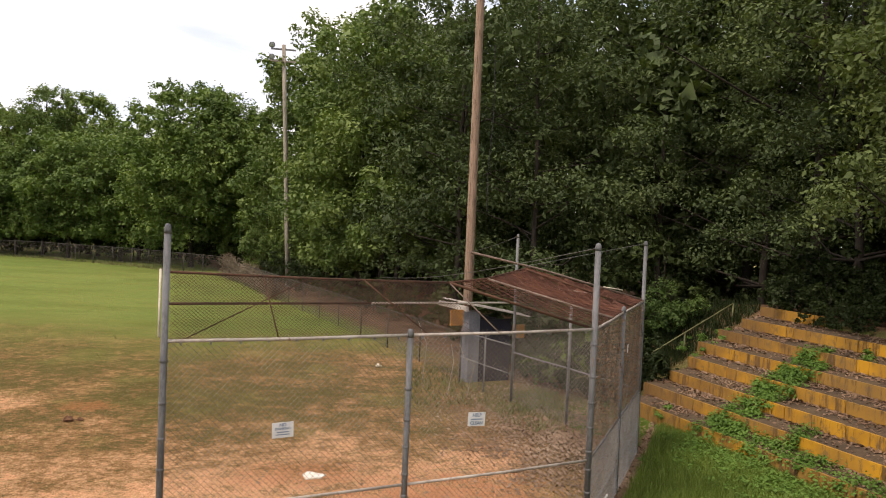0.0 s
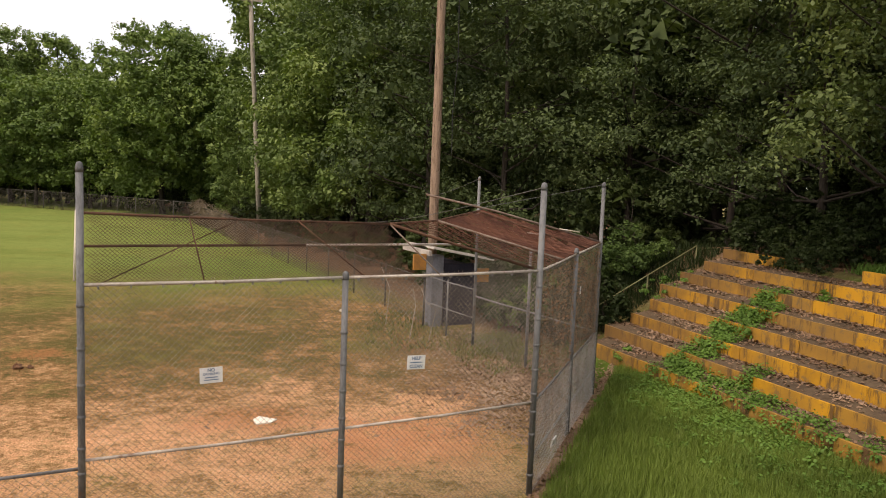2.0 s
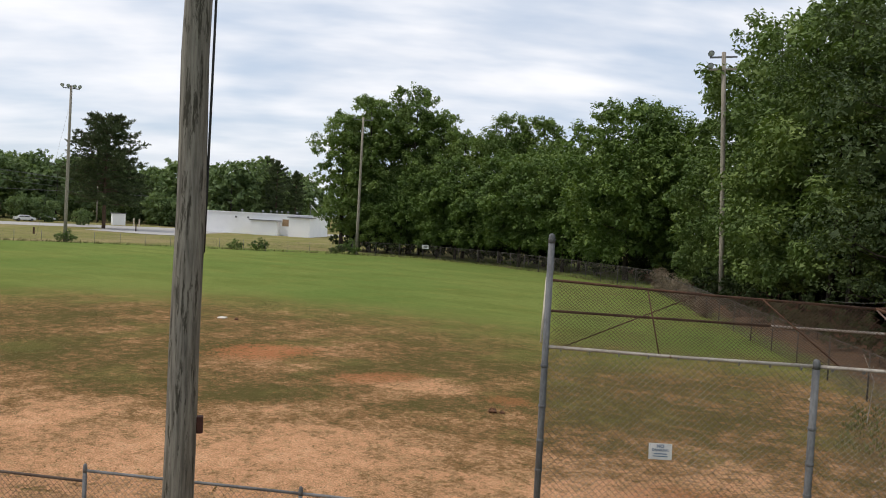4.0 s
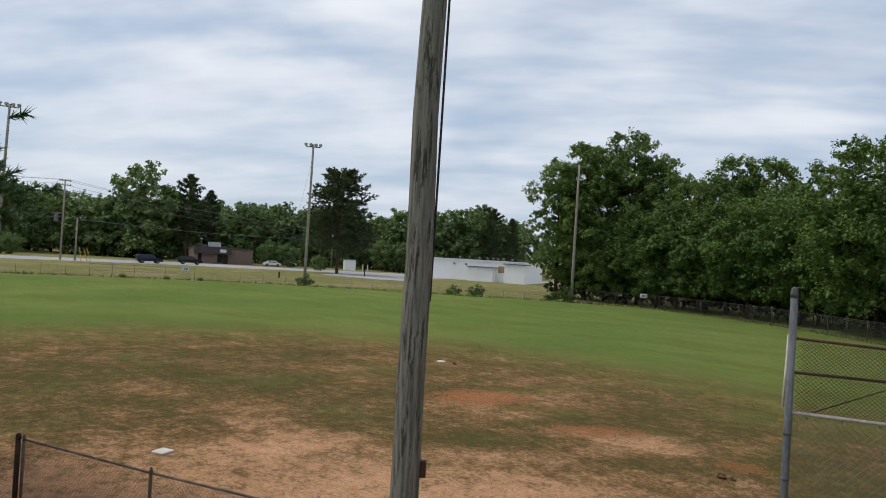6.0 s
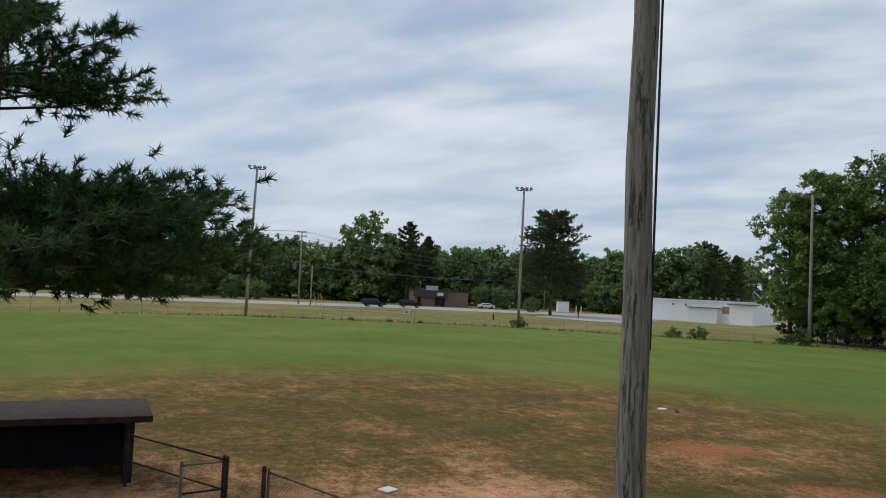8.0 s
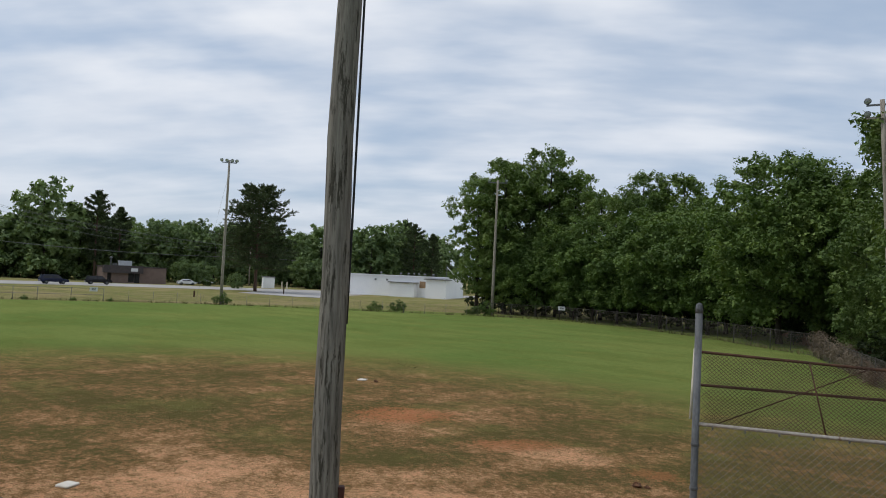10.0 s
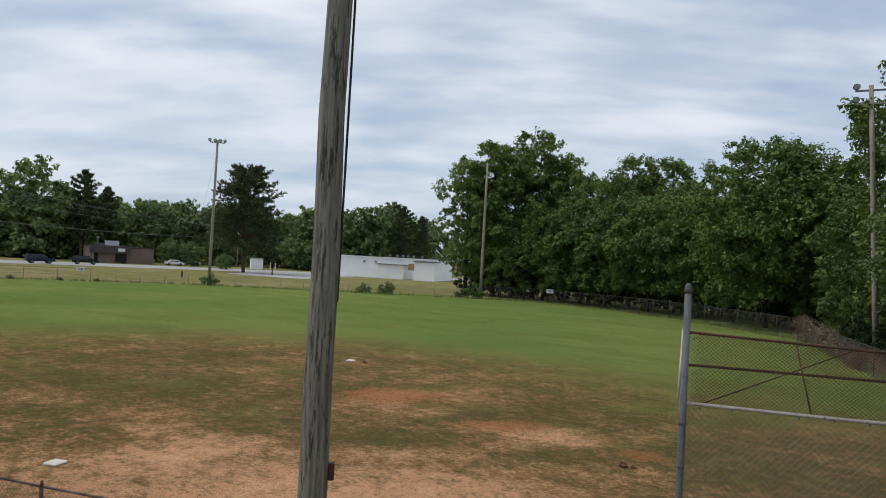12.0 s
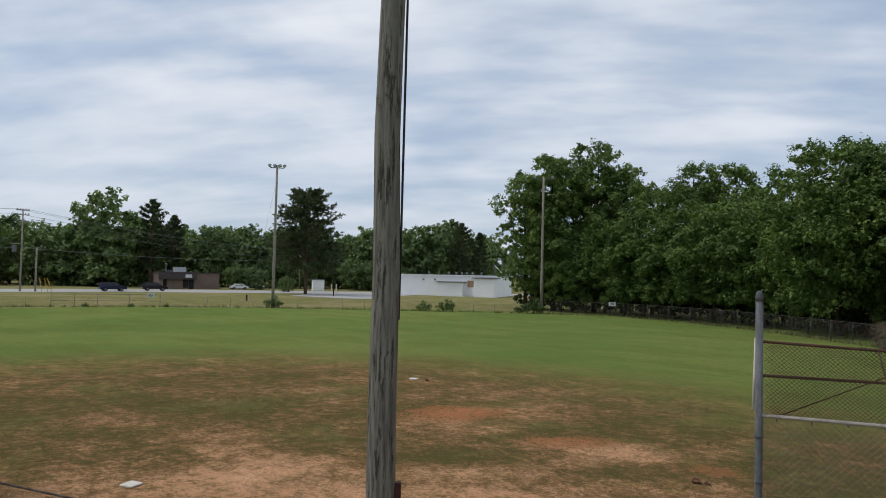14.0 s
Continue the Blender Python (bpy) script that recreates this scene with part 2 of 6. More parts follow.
def foliage(name, a, b_, c_, through=0.22, gloss=0.16):
    """Leaves: three greens varied leaf by leaf and tree by tree, with light shining through."""
    m, g, b, out = surface(name, 0.55, 0, gloss)
    rnd = g.n("ShaderNodeNewGeometry").outputs["Random Per Island"]
    tree = g.n("ShaderNodeObjectInfo").outputs["Random"]
    big = g.noise(where(g), 0.35, 3)
    f = g.math("ADD", g.math("MULTIPLY", rnd, 0.24), g.math("ADD", g.math("MULTIPLY", tree, 0.25), g.math("MULTIPLY", g.step(big, 0.3, 0.7), 0.45)))
    col = g.ramp(f, [(0.15, a), (0.55, b_), (0.95, c_)])
    g.put(b.inputs["Base Color"], col)
    tr = g.n("ShaderNodeBsdfTranslucent")
    g.put(tr.inputs[0], g.mix(1.0, col, (1.25, 1.35, 0.6), "MULTIPLY"))
    ms = g.n("ShaderNodeMixShader")
    ms.inputs[0].default_value = through
    g.put(ms.inputs[1], b.outputs[0])
    g.put(ms.inputs[2], tr.outputs[0])
    g.put(out.inputs[0], ms.outputs[0])
    return m


LEAF_OAK = foliage("oak leaves", (0.040, 0.062, 0.026), (0.088, 0.124, 0.050), (0.180, 0.232, 0.092), 0.2, 0.12)
# sunlight on the crown is put into these lighter olive colours
LEAF_ELM = foliage("olive leaves lightened as if sunlit", (0.066, 0.094, 0.034), (0.116, 0.156, 0.054), (0.205, 0.255, 0.098), 0.22, 0.12)
LEAF_MAPLE = foliage("maple leaves", (0.050, 0.088, 0.023), (0.108, 0.168, 0.045), (0.232, 0.300, 0.088), 0.2)
LEAF_POPLAR = foliage("poplar leaves", (0.058, 0.098, 0.028), (0.115, 0.170, 0.048), (0.220, 0.280, 0.088), 0.17)
# poplar colours raised about a third in place of sunlight on the crowns
LEAF_TALL = foliage("poplar leaves with sunlight painted in", (0.075, 0.122, 0.036), (0.150, 0.215, 0.064), (0.275, 0.345, 0.112), 0.25)
# haze over the distance is put into the leaf colour, which is lightened
LEAF_FAR = foliage("haze-lightened distant leaves", (0.080, 0.124, 0.052), (0.150, 0.212, 0.082), (0.235, 0.305, 0.118))
# the wood's shade is put into these dark leaf colours
LEAF_SHADE = foliage("shade-darkened undergrowth leaves", (0.015, 0.026, 0.008), (0.028, 0.044, 0.013), (0.060, 0.085, 0.024), 0.2)
LEAF_VINE = foliage("vine leaves", (0.061, 0.128, 0.024), (0.108, 0.203, 0.041), (0.176, 0.297, 0.068), 0.25)
NEEDLE = foliage("pine needles", (0.040, 0.078, 0.034), (0.070, 0.122, 0.054), (0.120, 0.180, 0.084), 0.2)
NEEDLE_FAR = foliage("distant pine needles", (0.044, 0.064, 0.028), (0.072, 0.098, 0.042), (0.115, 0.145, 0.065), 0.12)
GRASS = foliage("lush grass blades", (0.095, 0.142, 0.030), (0.162, 0.230, 0.049), (0.270, 0.338, 0.101), 0.25)
TUFT = foliage("dry grass tufts", (0.128, 0.108, 0.042), (0.203, 0.165, 0.075), (0.150, 0.180, 0.057), 0.1, 0.1)
VERGE = foliage("verge weeds", (0.10, 0.115, 0.04), (0.16, 0.155, 0.065), (0.25, 0.21, 0.11), 0.15)
LITTER_DARK = foliage("dark leaf litter", (0.085, 0.048, 0.028), (0.18, 0.110, 0.068), (0.34, 0.235, 0.155), 0.05, 0.05)
LITTER = foliage("dead leaf litter", (0.140, 0.085, 0.055), (0.28, 0.185, 0.125), (0.46, 0.345, 0.25), 0.05, 0.1)
DEAD_VINE = foliage("dead grey brown vines", (0.14, 0.108, 0.078), (0.23, 0.185, 0.14), (0.34, 0.285, 0.215), 0.05, 0.1)


def yellow_concrete():
    """Yellow paint on concrete risers, worn to grey, with dark runs of dirt from the edge above."""
    m, g, b, _ = surface("yellow painted concrete", 0.8)
    p = local(g)
    rnd = g.n("ShaderNodeObjectInfo").outputs["Random"]
    c = g.mix(g.step(g.noise(p, 1.3, 4), 0.35, 0.65), (0.54, 0.268, 0.018), (0.40, 0.198, 0.018))
    c = g.mix(g.math("MULTIPLY", g.step(rnd, 0.45, 0.95), 0.6), c, (0.20, 0.12, 0.045))
    runs = g.noise(g.scaled(p, (3.2, 3.2, 0.5)), 1.5, 6, 0.7)
    c = g.mix(g.math("MULTIPLY", g.step(runs, 0.50, 0.62), 0.88), c, (0.085, 0.048, 0.024))
    c = g.mix(g.math("MULTIPLY", g.step(g.noise(p, 5.0, 6, 0.7), 0.53, 0.64), 0.6), c, (0.15, 0.105, 0.06))
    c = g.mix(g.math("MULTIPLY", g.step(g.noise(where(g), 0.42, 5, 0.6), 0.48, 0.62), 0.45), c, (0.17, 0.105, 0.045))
    # browner far end: grime, with the trees' shade painted into the same colour
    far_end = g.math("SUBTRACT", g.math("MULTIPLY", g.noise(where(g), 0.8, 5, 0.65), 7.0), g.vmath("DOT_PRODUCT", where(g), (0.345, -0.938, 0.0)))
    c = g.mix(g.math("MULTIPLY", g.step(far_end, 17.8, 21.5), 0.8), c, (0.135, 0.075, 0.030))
    g.put(b.inputs["Base Color"], c)
    bump(g, b, g.noise(p, 30, 4), 0.3, 0.012)
    return m


YELLOW = yellow_concrete()
TREAD = mottled("dirty brown concrete tread", (0.118, 0.082, 0.050), (0.064, 0.044, 0.028), 1.2, 14, 0.95, 0, 0.4, stain=((0.05, 0.035, 0.028), 0.58))


def ground_material():
    """Red clay round home plate, thin brown grass over the infield, green outfield, dry verge, litter under the trees."""
    m, g, b, _ = surface("ground", 1.0, 0, 0.0)
    p = where(g)
    xyz = g.n("ShaderNodeSeparateXYZ")
    g.put(xyz.inputs[0], p)
    x, y = xyz.outputs[0], xyz.outputs[1]
    flatp = g.n("ShaderNodeCombineXYZ")
    g.put(flatp.inputs[0], x)
    g.put(flatp.inputs[1], y)
    q = flatp.outputs[0]
    n_big = g.noise(q, 0.09, 4, 0.5)
    n_mid = g.noise(q, 0.42, 5, 0.6)
    n_fine = g.noise(q, 2.2, 7, 0.74)
    n_grit = g.noise(q, 9.0, 6, 0.76)
    fleck = g.noise(q, 6.5, 8, 0.82)
    crumb = g.noise(q, 10.0, 6, 0.8)
    wob = g.math("MULTIPLY", g.math("SUBTRACT", n_mid, 0.5), 5.0)
    wob2 = g.math("ADD", g.math("MULTIPLY", g.math("SUBTRACT", n_fine, 0.5), 4.5), wob)

    def spot(cx, cy, rx, ry, turn, soft, wobble):
        mp = g.n("ShaderNodeMapping")
        mp.vector_type = "TEXTURE"
        g.put(mp.inputs[0], q)
        mp.inputs["Location"].default_value = (cx, cy, 0)
        mp.inputs["Rotation"].default_value = (0, 0, radians(turn))
        mp.inputs["Scale"].default_value = (rx, ry, 1)
        d = g.vmath("LENGTH", mp.outputs[0])
        d = g.math("ADD", d, g.math("MULTIPLY", wobble, 1.0 / max(rx, ry)))
        return g.math("SUBTRACT", 1.0, g.step(d, 1.0 - soft, 1.0 + soft))

    # colours
    tuft = g.math("ADD", g.math("MULTIPLY", g.noise(q, 2.7, 4, 0.65), 0.55), g.math("MULTIPLY", g.noise(q, 8.0, 4, 0.65), 0.45))
    straw = g.math("ADD", g.math("MULTIPLY", g.noise(q, 4.6, 4, 0.65), 0.55), g.math("MULTIPLY", g.noise(q, 13.0, 4, 0.65), 0.45))
    grain = g.mix(g.step(g.noise(q, 30.0, 4, 0.7), 0.38, 0.62), (0.72, 0.70, 0.66), (1.18, 1.18, 1.18))
    red = g.mix(g.step(n_fine, 0.4, 0.6), (0.56, 0.225, 0.105), (0.40, 0.150, 0.07))
    green = g.mix(g.step(g.noise(q, 0.06, 4, 0.55), 0.38, 0.62), (0.140, 0.205, 0.056), (0.190, 0.236, 0.070))
    green = g.mix(g.math("MULTIPLY", g.step(g.noise(g.scaled(q, (0.6, 1.3, 1)), 0.22, 4, 0.6), 0.44, 0.66), 0.5), green, (0.122, 0.155, 0.040))
    green = g.mix(g.math("MULTIPLY", g.step(n_mid, 0.50, 0.72), 0.45), green, (0.215, 0.215, 0.062))
    green = g.mix(g.math("MULTIPLY", g.step(n_fine, 0.48, 0.64), 0.35), green, (0.075, 0.118, 0.022))
    green = g.mix(g.math("MULTIPLY", g.step(straw, 0.52, 0.58), 0.35), green, (0.235, 0.250, 0.072))
    green = g.mix(1.0, green, grain, "MULTIPLY")
    dry = g.mix(g.step(n_mid, 0.36, 0.64), (0.232, 0.206, 0.090), (0.164, 0.175, 0.062))
    dry = g.mix(g.math("MULTIPLY", g.step(n_big, 0.46, 0.62), 0.55), dry, (0.310, 0.244, 0.132))
    leafy = g.mix(g.step(n_fine, 0.36, 0.62), (0.197, 0.116, 0.070), (0.099, 0.064, 0.041))
    leafy = g.mix(g.math("MULTIPLY", g.step(n_grit, 0.52, 0.66), 0.7), leafy, (0.302, 0.220, 0.168))
    lush = g.mix(g.step(n_fine, 0.36, 0.62), (0.060, 0.100, 0.018), (0.095, 0.145, 0.030))

    # how bare the infield is, from living grass (0) to dry clay (1): home plate side, worn and grown spots, ragged at every scale
    infield = g.math("MAXIMUM", spot(-21.5, 10.5, 21.6, 20.4, 0, 0.36, g.math("MULTIPLY", wob2, 1.7)), spot(-3.5, 19.5, 9.0, 11.5, 0, 0.4, wob2))
    d_edge = g.math("ADD", g.vmath("DOT_PRODUCT", q, (-0.354, 0.935, 0.0)), -16.5)
    home_side = g.math("SUBTRACT", 1.0, g.step(g.math("ADD", d_edge, g.math("MULTIPLY", wob, 0.5)), -3.2, 1.2))
    home_side = g.math("MULTIPLY", home_side, g.math("SUBTRACT", 1.0, g.step(x, 0.8, 3.4)))
    home_side = g.math("MULTIPLY", home_side, g.step(x, -30.0, -15.0))
    state = g.math("ADD", 0.235, g.math("MULTIPLY", home_side, 0.405))
    worn_spots = ((-26.5, 8.8, 1.2, 1.2, 59, 0.8), (-24.9, 9.9, 2.2, 1.3, 58, 0.8), (-21.1, 10.3, 1.3, 1.2, 56, 0.9), (-18.8, 10.5, 1.8, 1.2, 55, 0.9),
                  (-16.0, 10.3, 1.4, 1.1, 54, 0.8), (-18.7, 17.2, 1.3, 1.3, 58, 0.8), (-18.3, 20.8, 2.5, 1.4, 58, 0.7), (-20.7, 24.7, 2.3, 0.9, 61, 0.45))
    worn_more = ((-13.1, 17.6, 2.2, 1.4, 55, 0.95), (-11.8, 17.8, 1.1, 1.3, 54, 0.7), (-13.7, 13.6, 2.0, 0.9, 54, 0.5), (-16.9, 17.7, 1.3, 0.9, 57, 0.7),
                 (-26.7, 17.7, 1.8, 0.8, 62, 0.4), (-11.6, 11.6, 2.8, 2.2, 45, 0.75), (-10.8, 15.6, 1.8, 1.6, 50, 0.55), (-8.3, 14.8, 1.8, 0.9, 8, 0.5), (-11.1, 18.3, 0.9, 1.0, 10, 0.5), (-3.2, 16.4, 2.9, 1.2, 8, 0.45))
    grown_spots = ((-20.7, 7.3, 1.4, 1.3, 55, 0.9), (-18.4, 8.2, 1.4, 0.8, 54, 0.5), (-18.1, 12.4, 1.7, 1.3, 56, 0.9), (-14.4, 14.9, 2.3, 0.9, 55, 1.0),
                   (-10.9, 17.1, 1.6, 0.7, 54, 0.9), (-32.5, 15.8, 6.1, 2.6, 65, 0.4), (-13.5, 22.9, 3.4, 2.3, 57, 0.5))
    grown_more = ((-24.0, 13.4, 2.2, 1.3, 59, 0.6), (-15.1, 19.4, 1.5, 0.9, 57, 0.5), (-21.8, 17.3, 1.9, 1.7, 59, 0.5), (-7.5, 12.8, 0.7, 0.4, 7, 0.8),
                  (-8.3, 25.4, 3.0, 1.6, 13, 0.4), (-6.3, 21.4, 3.0, 3.0, 13, 0.5), (-25.5, 12.0, 3.0, 2.2, 60, 0.4), (-5.5, 20.0, 3.5, 1.6, 12, 0.3), (-25.0, 4.0, 6.0, 4.0, 60, 0.8), (-29.0, 9.0, 6.0, 3.0, 62, 0.5), (-19.5, 5.0, 3.5, 2.4, 55, 0.6))
    for several, gain in ((worn_spots, 0.21), (worn_more, 0.22), (grown_spots, -0.22), (grown_more, -0.22)):
        for cx, cy, rx, ry, turn, how in several:
            state = g.math("ADD", state, g.math("MULTIPLY", spot(cx, cy, rx, ry, turn, 0.7, g.math("MULTIPLY", wob2, 0.35)), how * gain))
    ragged = g.math("SUBTRACT", g.noise(q, 0.5, 8, 0.66), 0.5)
    clumps = g.math("SUBTRACT", g.noise(q, 2.2, 6, 0.68), 0.5)
    flecks = g.math("SUBTRACT", g.noise(q, 7.5, 4, 0.7), 0.5)
    state = g.math("ADD", state, g.math("ADD", g.math("MULTIPLY", ragged, 1.1), g.math("ADD", g.math("MULTIPLY", clumps, 1.3), g.math("MULTIPLY", flecks, 1.15))))
    soil = g.ramp(state, [(0.02, (0.120, 0.103, 0.040)), (0.18, (0.170, 0.125, 0.054)), (0.33, (0.255, 0.150, 0.072)), (0.43, (0.33, 0.188, 0.092)),
                          (0.52, (0.395, 0.245, 0.130)), (0.62, (0.55, 0.308, 0.168)), (0.76, (0.65, 0.355, 0.198)), (1.0, (0.76, 0.45, 0.27))])
    # living and dead grass over the thin ground
    soil = g.mix(g.math("MULTIPLY", g.math("MULTIPLY", g.step(g.math("ADD", g.noise(q, 0.33, 3, 0.6), g.math("MULTIPLY", clumps, 0.5)), 0.53, 0.66), g.math("SUBTRACT", 1.0, g.step(state, 0.40, 0.56))), 0.5), soil, (0.170, 0.163, 0.056))
    soil = g.mix(g.math("MULTIPLY", g.math("MULTIPLY", g.step(straw, 0.53, 0.575), g.step(state, 0.26, 0.46)), 0.38), soil, (0.56, 0.385, 0.21))
    soil = g.mix(g.math("MULTIPLY", g.step(crumb, 0.575, 0.62), 0.68), soil, (0.13, 0.080, 0.038))
    soil = g.mix(1.0, soil, grain, "MULTIPLY")
    for cx, cy, rx, ry, turn, how in ((-19.5, 18.8, 2.0, 1.7, 58, 1.0), (-14.1, 18.3, 1.7, 0.9, 56, 0.7), (0.1, 13.1, 2.4, 1.5, 10, 0.8), (-3.1, 14.0, 1.5, 0.9, 15, 0.6), (-9.6, 18.6, 0.8, 0.6, 10, 0.6)):
        soil = g.mix(g.math("MULTIPLY", g.step(g.math("ADD", spot(cx, cy, rx, ry, turn, 0.75, g.math("MULTIPLY", wob2, 0.3)), g.math("MULTIPLY", g.math("ADD", clumps, flecks), 2.2)), 0.35, 1.15), how * 0.75), soil, red)
    col = g.mix(infield, green, soil)
    # litter by the dugout and under the backstop wing
    col = g.mix(g.math("MULTIPLY", spot(1.9, 18.4, 2.0, 5.0, 22, 0.7, g.math("MULTIPLY", wob2, 1.8)), 0.55), col, leafy)
    # strip between backstop and bleachers
    u = g.vmath("DOT_PRODUCT", q, (0.938, 0.345, 0.0))
    side = g.math("MULTIPLY", g.step(g.math("SUBTRACT", u, g.math("MULTIPLY", wob, 0.2)), 8.6, 9.6), g.step(g.math("MULTIPLY", y, -1.0), -26.0, -19.0))
    col = g.mix(side, col, lush)
    # under the trees beyond the right hand fence and up the bank
    d_line = g.math("ADD", g.vmath("DOT_PRODUCT", q, (0.897, 0.441, 0.0)), -11.0)
    woods = g.math("MAXIMUM", g.math("MULTIPLY", g.step(g.math("ADD", d_line, g.math("MULTIPLY", wob, 0.4)), 0.3, 2.0), g.step(y, 19.0, 24.0)), g.step(g.math("ADD", u, wob), 15.6, 17.2))
    col = g.mix(woods, col, leafy)
    # verge beyond the outfield fence
    far = g.vmath("DISTANCE", q, (-2.0, 10.0, 0.0))
    col = g.mix(g.step(g.math("ADD", far, g.math("MULTIPLY", wob, 0.4)), 96.5, 101.0), col, dry)
    behind = g.math("MULTIPLY", g.step(g.math("MULTIPLY", y, -1.0), -6.0, 2.0), g.step(x, -14.0, -8.0))
    col = g.mix(behind, col, lush)
    g.put(b.inputs["Base Color"], col)
    bump(g, b, g.math("ADD", g.math("MULTIPLY", fleck, 1.0), g.math("ADD", g.math("MULTIPLY", n_grit, 0.8), g.math("ADD", g.math("MULTIPLY", straw, 1.2), g.math("MULTIPLY", crumb, 0.5)))), 1.0, 0.05)
    return m


GROUND = ground_material()

# ---- building helpers ----


class Geo:
    """Vertices and faces of one part, in world metres."""

    def __init__(self):
        self.v, self.f = [], []

    def add(self, verts, faces):
        o = len(self.v)
        self.v.extend(tuple(p) for p in verts)
        self.f.extend(tuple(i + o for i in f) for f in faces)
        return self

    def tube(self, points, radii, n=8, caps=True):
        """A round bar through the points."""
        pts = [Vector(p) for p in points]
        if isinstance(radii, (int, float)):
            radii = [radii] * len(pts)
        verts, faces = [], []
        ref = Vector((0.31, 0.17, 0.93)) if abs((pts[-1] - pts[0]).normalized().z) < 0.8 else Vector((0.93, 0.31, 0.17))
        for i, p in enumerate(pts):
            d = (pts[min(i + 1, len(pts) - 1)] - pts[max(i - 1, 0)]).normalized()
            a = d.cross(ref).normalized()
            b = d.cross(a)
            for k in range(n):
                t = 2 * math.pi * k / n
                verts.append(p + (a * math.cos(t) + b * math.sin(t)) * radii[i])
        for i in range(len(pts) - 1):
            for k in range(n):
                j = (k + 1) % n
                faces.append((i * n + k, i * n + j, (i + 1) * n + j, (i + 1) * n + k))
        if caps:
            faces.append(tuple(range(n - 1, -1, -1)))
            faces.append(tuple((len(pts) - 1) * n + k for k in range(n)))
        return self.add(verts, faces)

    def box(self, centre, size, turn=0.0, tilt=0.0, chamfer=0.0):
        """A block turned about z (degrees), then tilted about its own x; with chamfered vertical edges if asked."""
        sx, sy, sz = (s / 2 for s in size)
        c = min(chamfer, sx * 0.9, sy * 0.9)
        if c > 0:
            ring = [(-sx + c, -sy), (sx - c, -sy), (sx, -sy + c), (sx, sy - c), (sx - c, sy), (-sx + c, sy), (-sx, sy - c), (-sx, -sy + c)]
            k = c / max(sx, sy)
            rings = [(-sz, 1 - k), (-sz + c, 1), (sz - c, 1), (sz, 1 - k)]
        else:
            ring = [(-sx, -sy), (sx, -sy), (sx, sy), (-sx, sy)]
            rings = [(-sz, 1), (sz, 1)]
        n = len(ring)
        m = pose(*centre, tilt, 0, turn)
        verts = [m @ Vector((x * s, y * s, z)) for z, s in rings for x, y in ring]
        faces = [tuple(range(n - 1, -1, -1)), tuple((len(rings) - 1) * n + k for k in range(n))]
        for i in range(len(rings) - 1):
            faces += [(i * n + k, i * n + (k + 1) % n, (i + 1) * n + (k + 1) % n, (i + 1) * n + k) for k in range(n)]
        return self.add(verts, faces)

    def lathe(self, base, profile, n=12, axis=(0, 0, 1)):
        """A turned shape: profile rows of (radius, height) along the axis."""
        z = Vector(axis).normalized()
        a = z.orthogonal().normalized()
        b = z.cross(a)
        base = Vector(base)
        verts = [base + z * h + (a * math.cos(2 * math.pi * k / n) + b * math.sin(2 * math.pi * k / n)) * r for r, h in profile for k in range(n)]
        faces = [(i * n + k, i * n + (k + 1) % n, (i + 1) * n + (k + 1) % n, (i + 1) * n + k) for i in range(len(profile) - 1) for k in range(n)]
        faces += [tuple(range(n - 1, -1, -1)), tuple((len(profile) - 1) * n + k for k in range(n))]
        return self.add(verts, faces)


def mesh_of(name, geo, material, origin=(0, 0, 0), smooth=False):
    me = bpy.data.meshes.new(name)
    o = Vector(origin)
    me.from_pydata([tuple(Vector(p) - o) for p in geo.v], [], geo.f)
    me.materials.append(material)
    if smooth:
        me.polygons.foreach_set("use_smooth", [True] * len(me.polygons))
    me.update()
    return me


def cloud_mesh(name, verts, corners, material):
    """A mesh of many loose faces with the same number of corners, from one array."""
    me = bpy.data.meshes.new(name)
    n = len(verts)
    me.vertices.add(n)
    me.vertices.foreach_set("co", np.asarray(verts, dtype=np.float32).ravel())
    me.loops.add(n)
    me.loops.foreach_set("vertex_index", np.arange(n, dtype=np.int32))
    me.polygons.add(n // corners)
    me.polygons.foreach_set("loop_start", np.arange(0, n, corners, dtype=np.int32))
    me.materials.append(material)
    me.update(calc_edges=True)
    return me


def thing(name, origin, label, category, group="", kind=""):
    ob = new(name)
    ob.location = origin
    ob.empty_display_size = 0.2
    return tagged(ob, label, category, group, kind)


def part(name, geo, material, parent, label="", smooth=False):
    """One mesh under a thing or under a part; geo in world metres."""
    root = parent
    while root.parent:
        root = root.parent
    ob = new(name, geo if isinstance(geo, bpy.types.Mesh) else mesh_of(name, geo, material, root.location, smooth))
    ob.parent = parent
    return tagged(ob, label)


def solo(name, geo, material, label, category, group="", kind="", smooth=False):
    ob = new(name, geo if isinstance(geo, bpy.types.Mesh) else mesh_of(name, geo, material, (0, 0, 0), smooth))
    return tagged(ob, label, category, group, kind)


# ---- ground ----
def across(x, y):
    """Metres behind the line of the backstop's main panel, towards the camera's bank."""
    return (x + 3.72) * 0.448 - (y - 8.1) * 0.894


def rise(lo, hi, x):
    t = min(1.0, max(0.0, (x - lo) / (hi - lo)))
    return t * t * (3 - 2 * t)


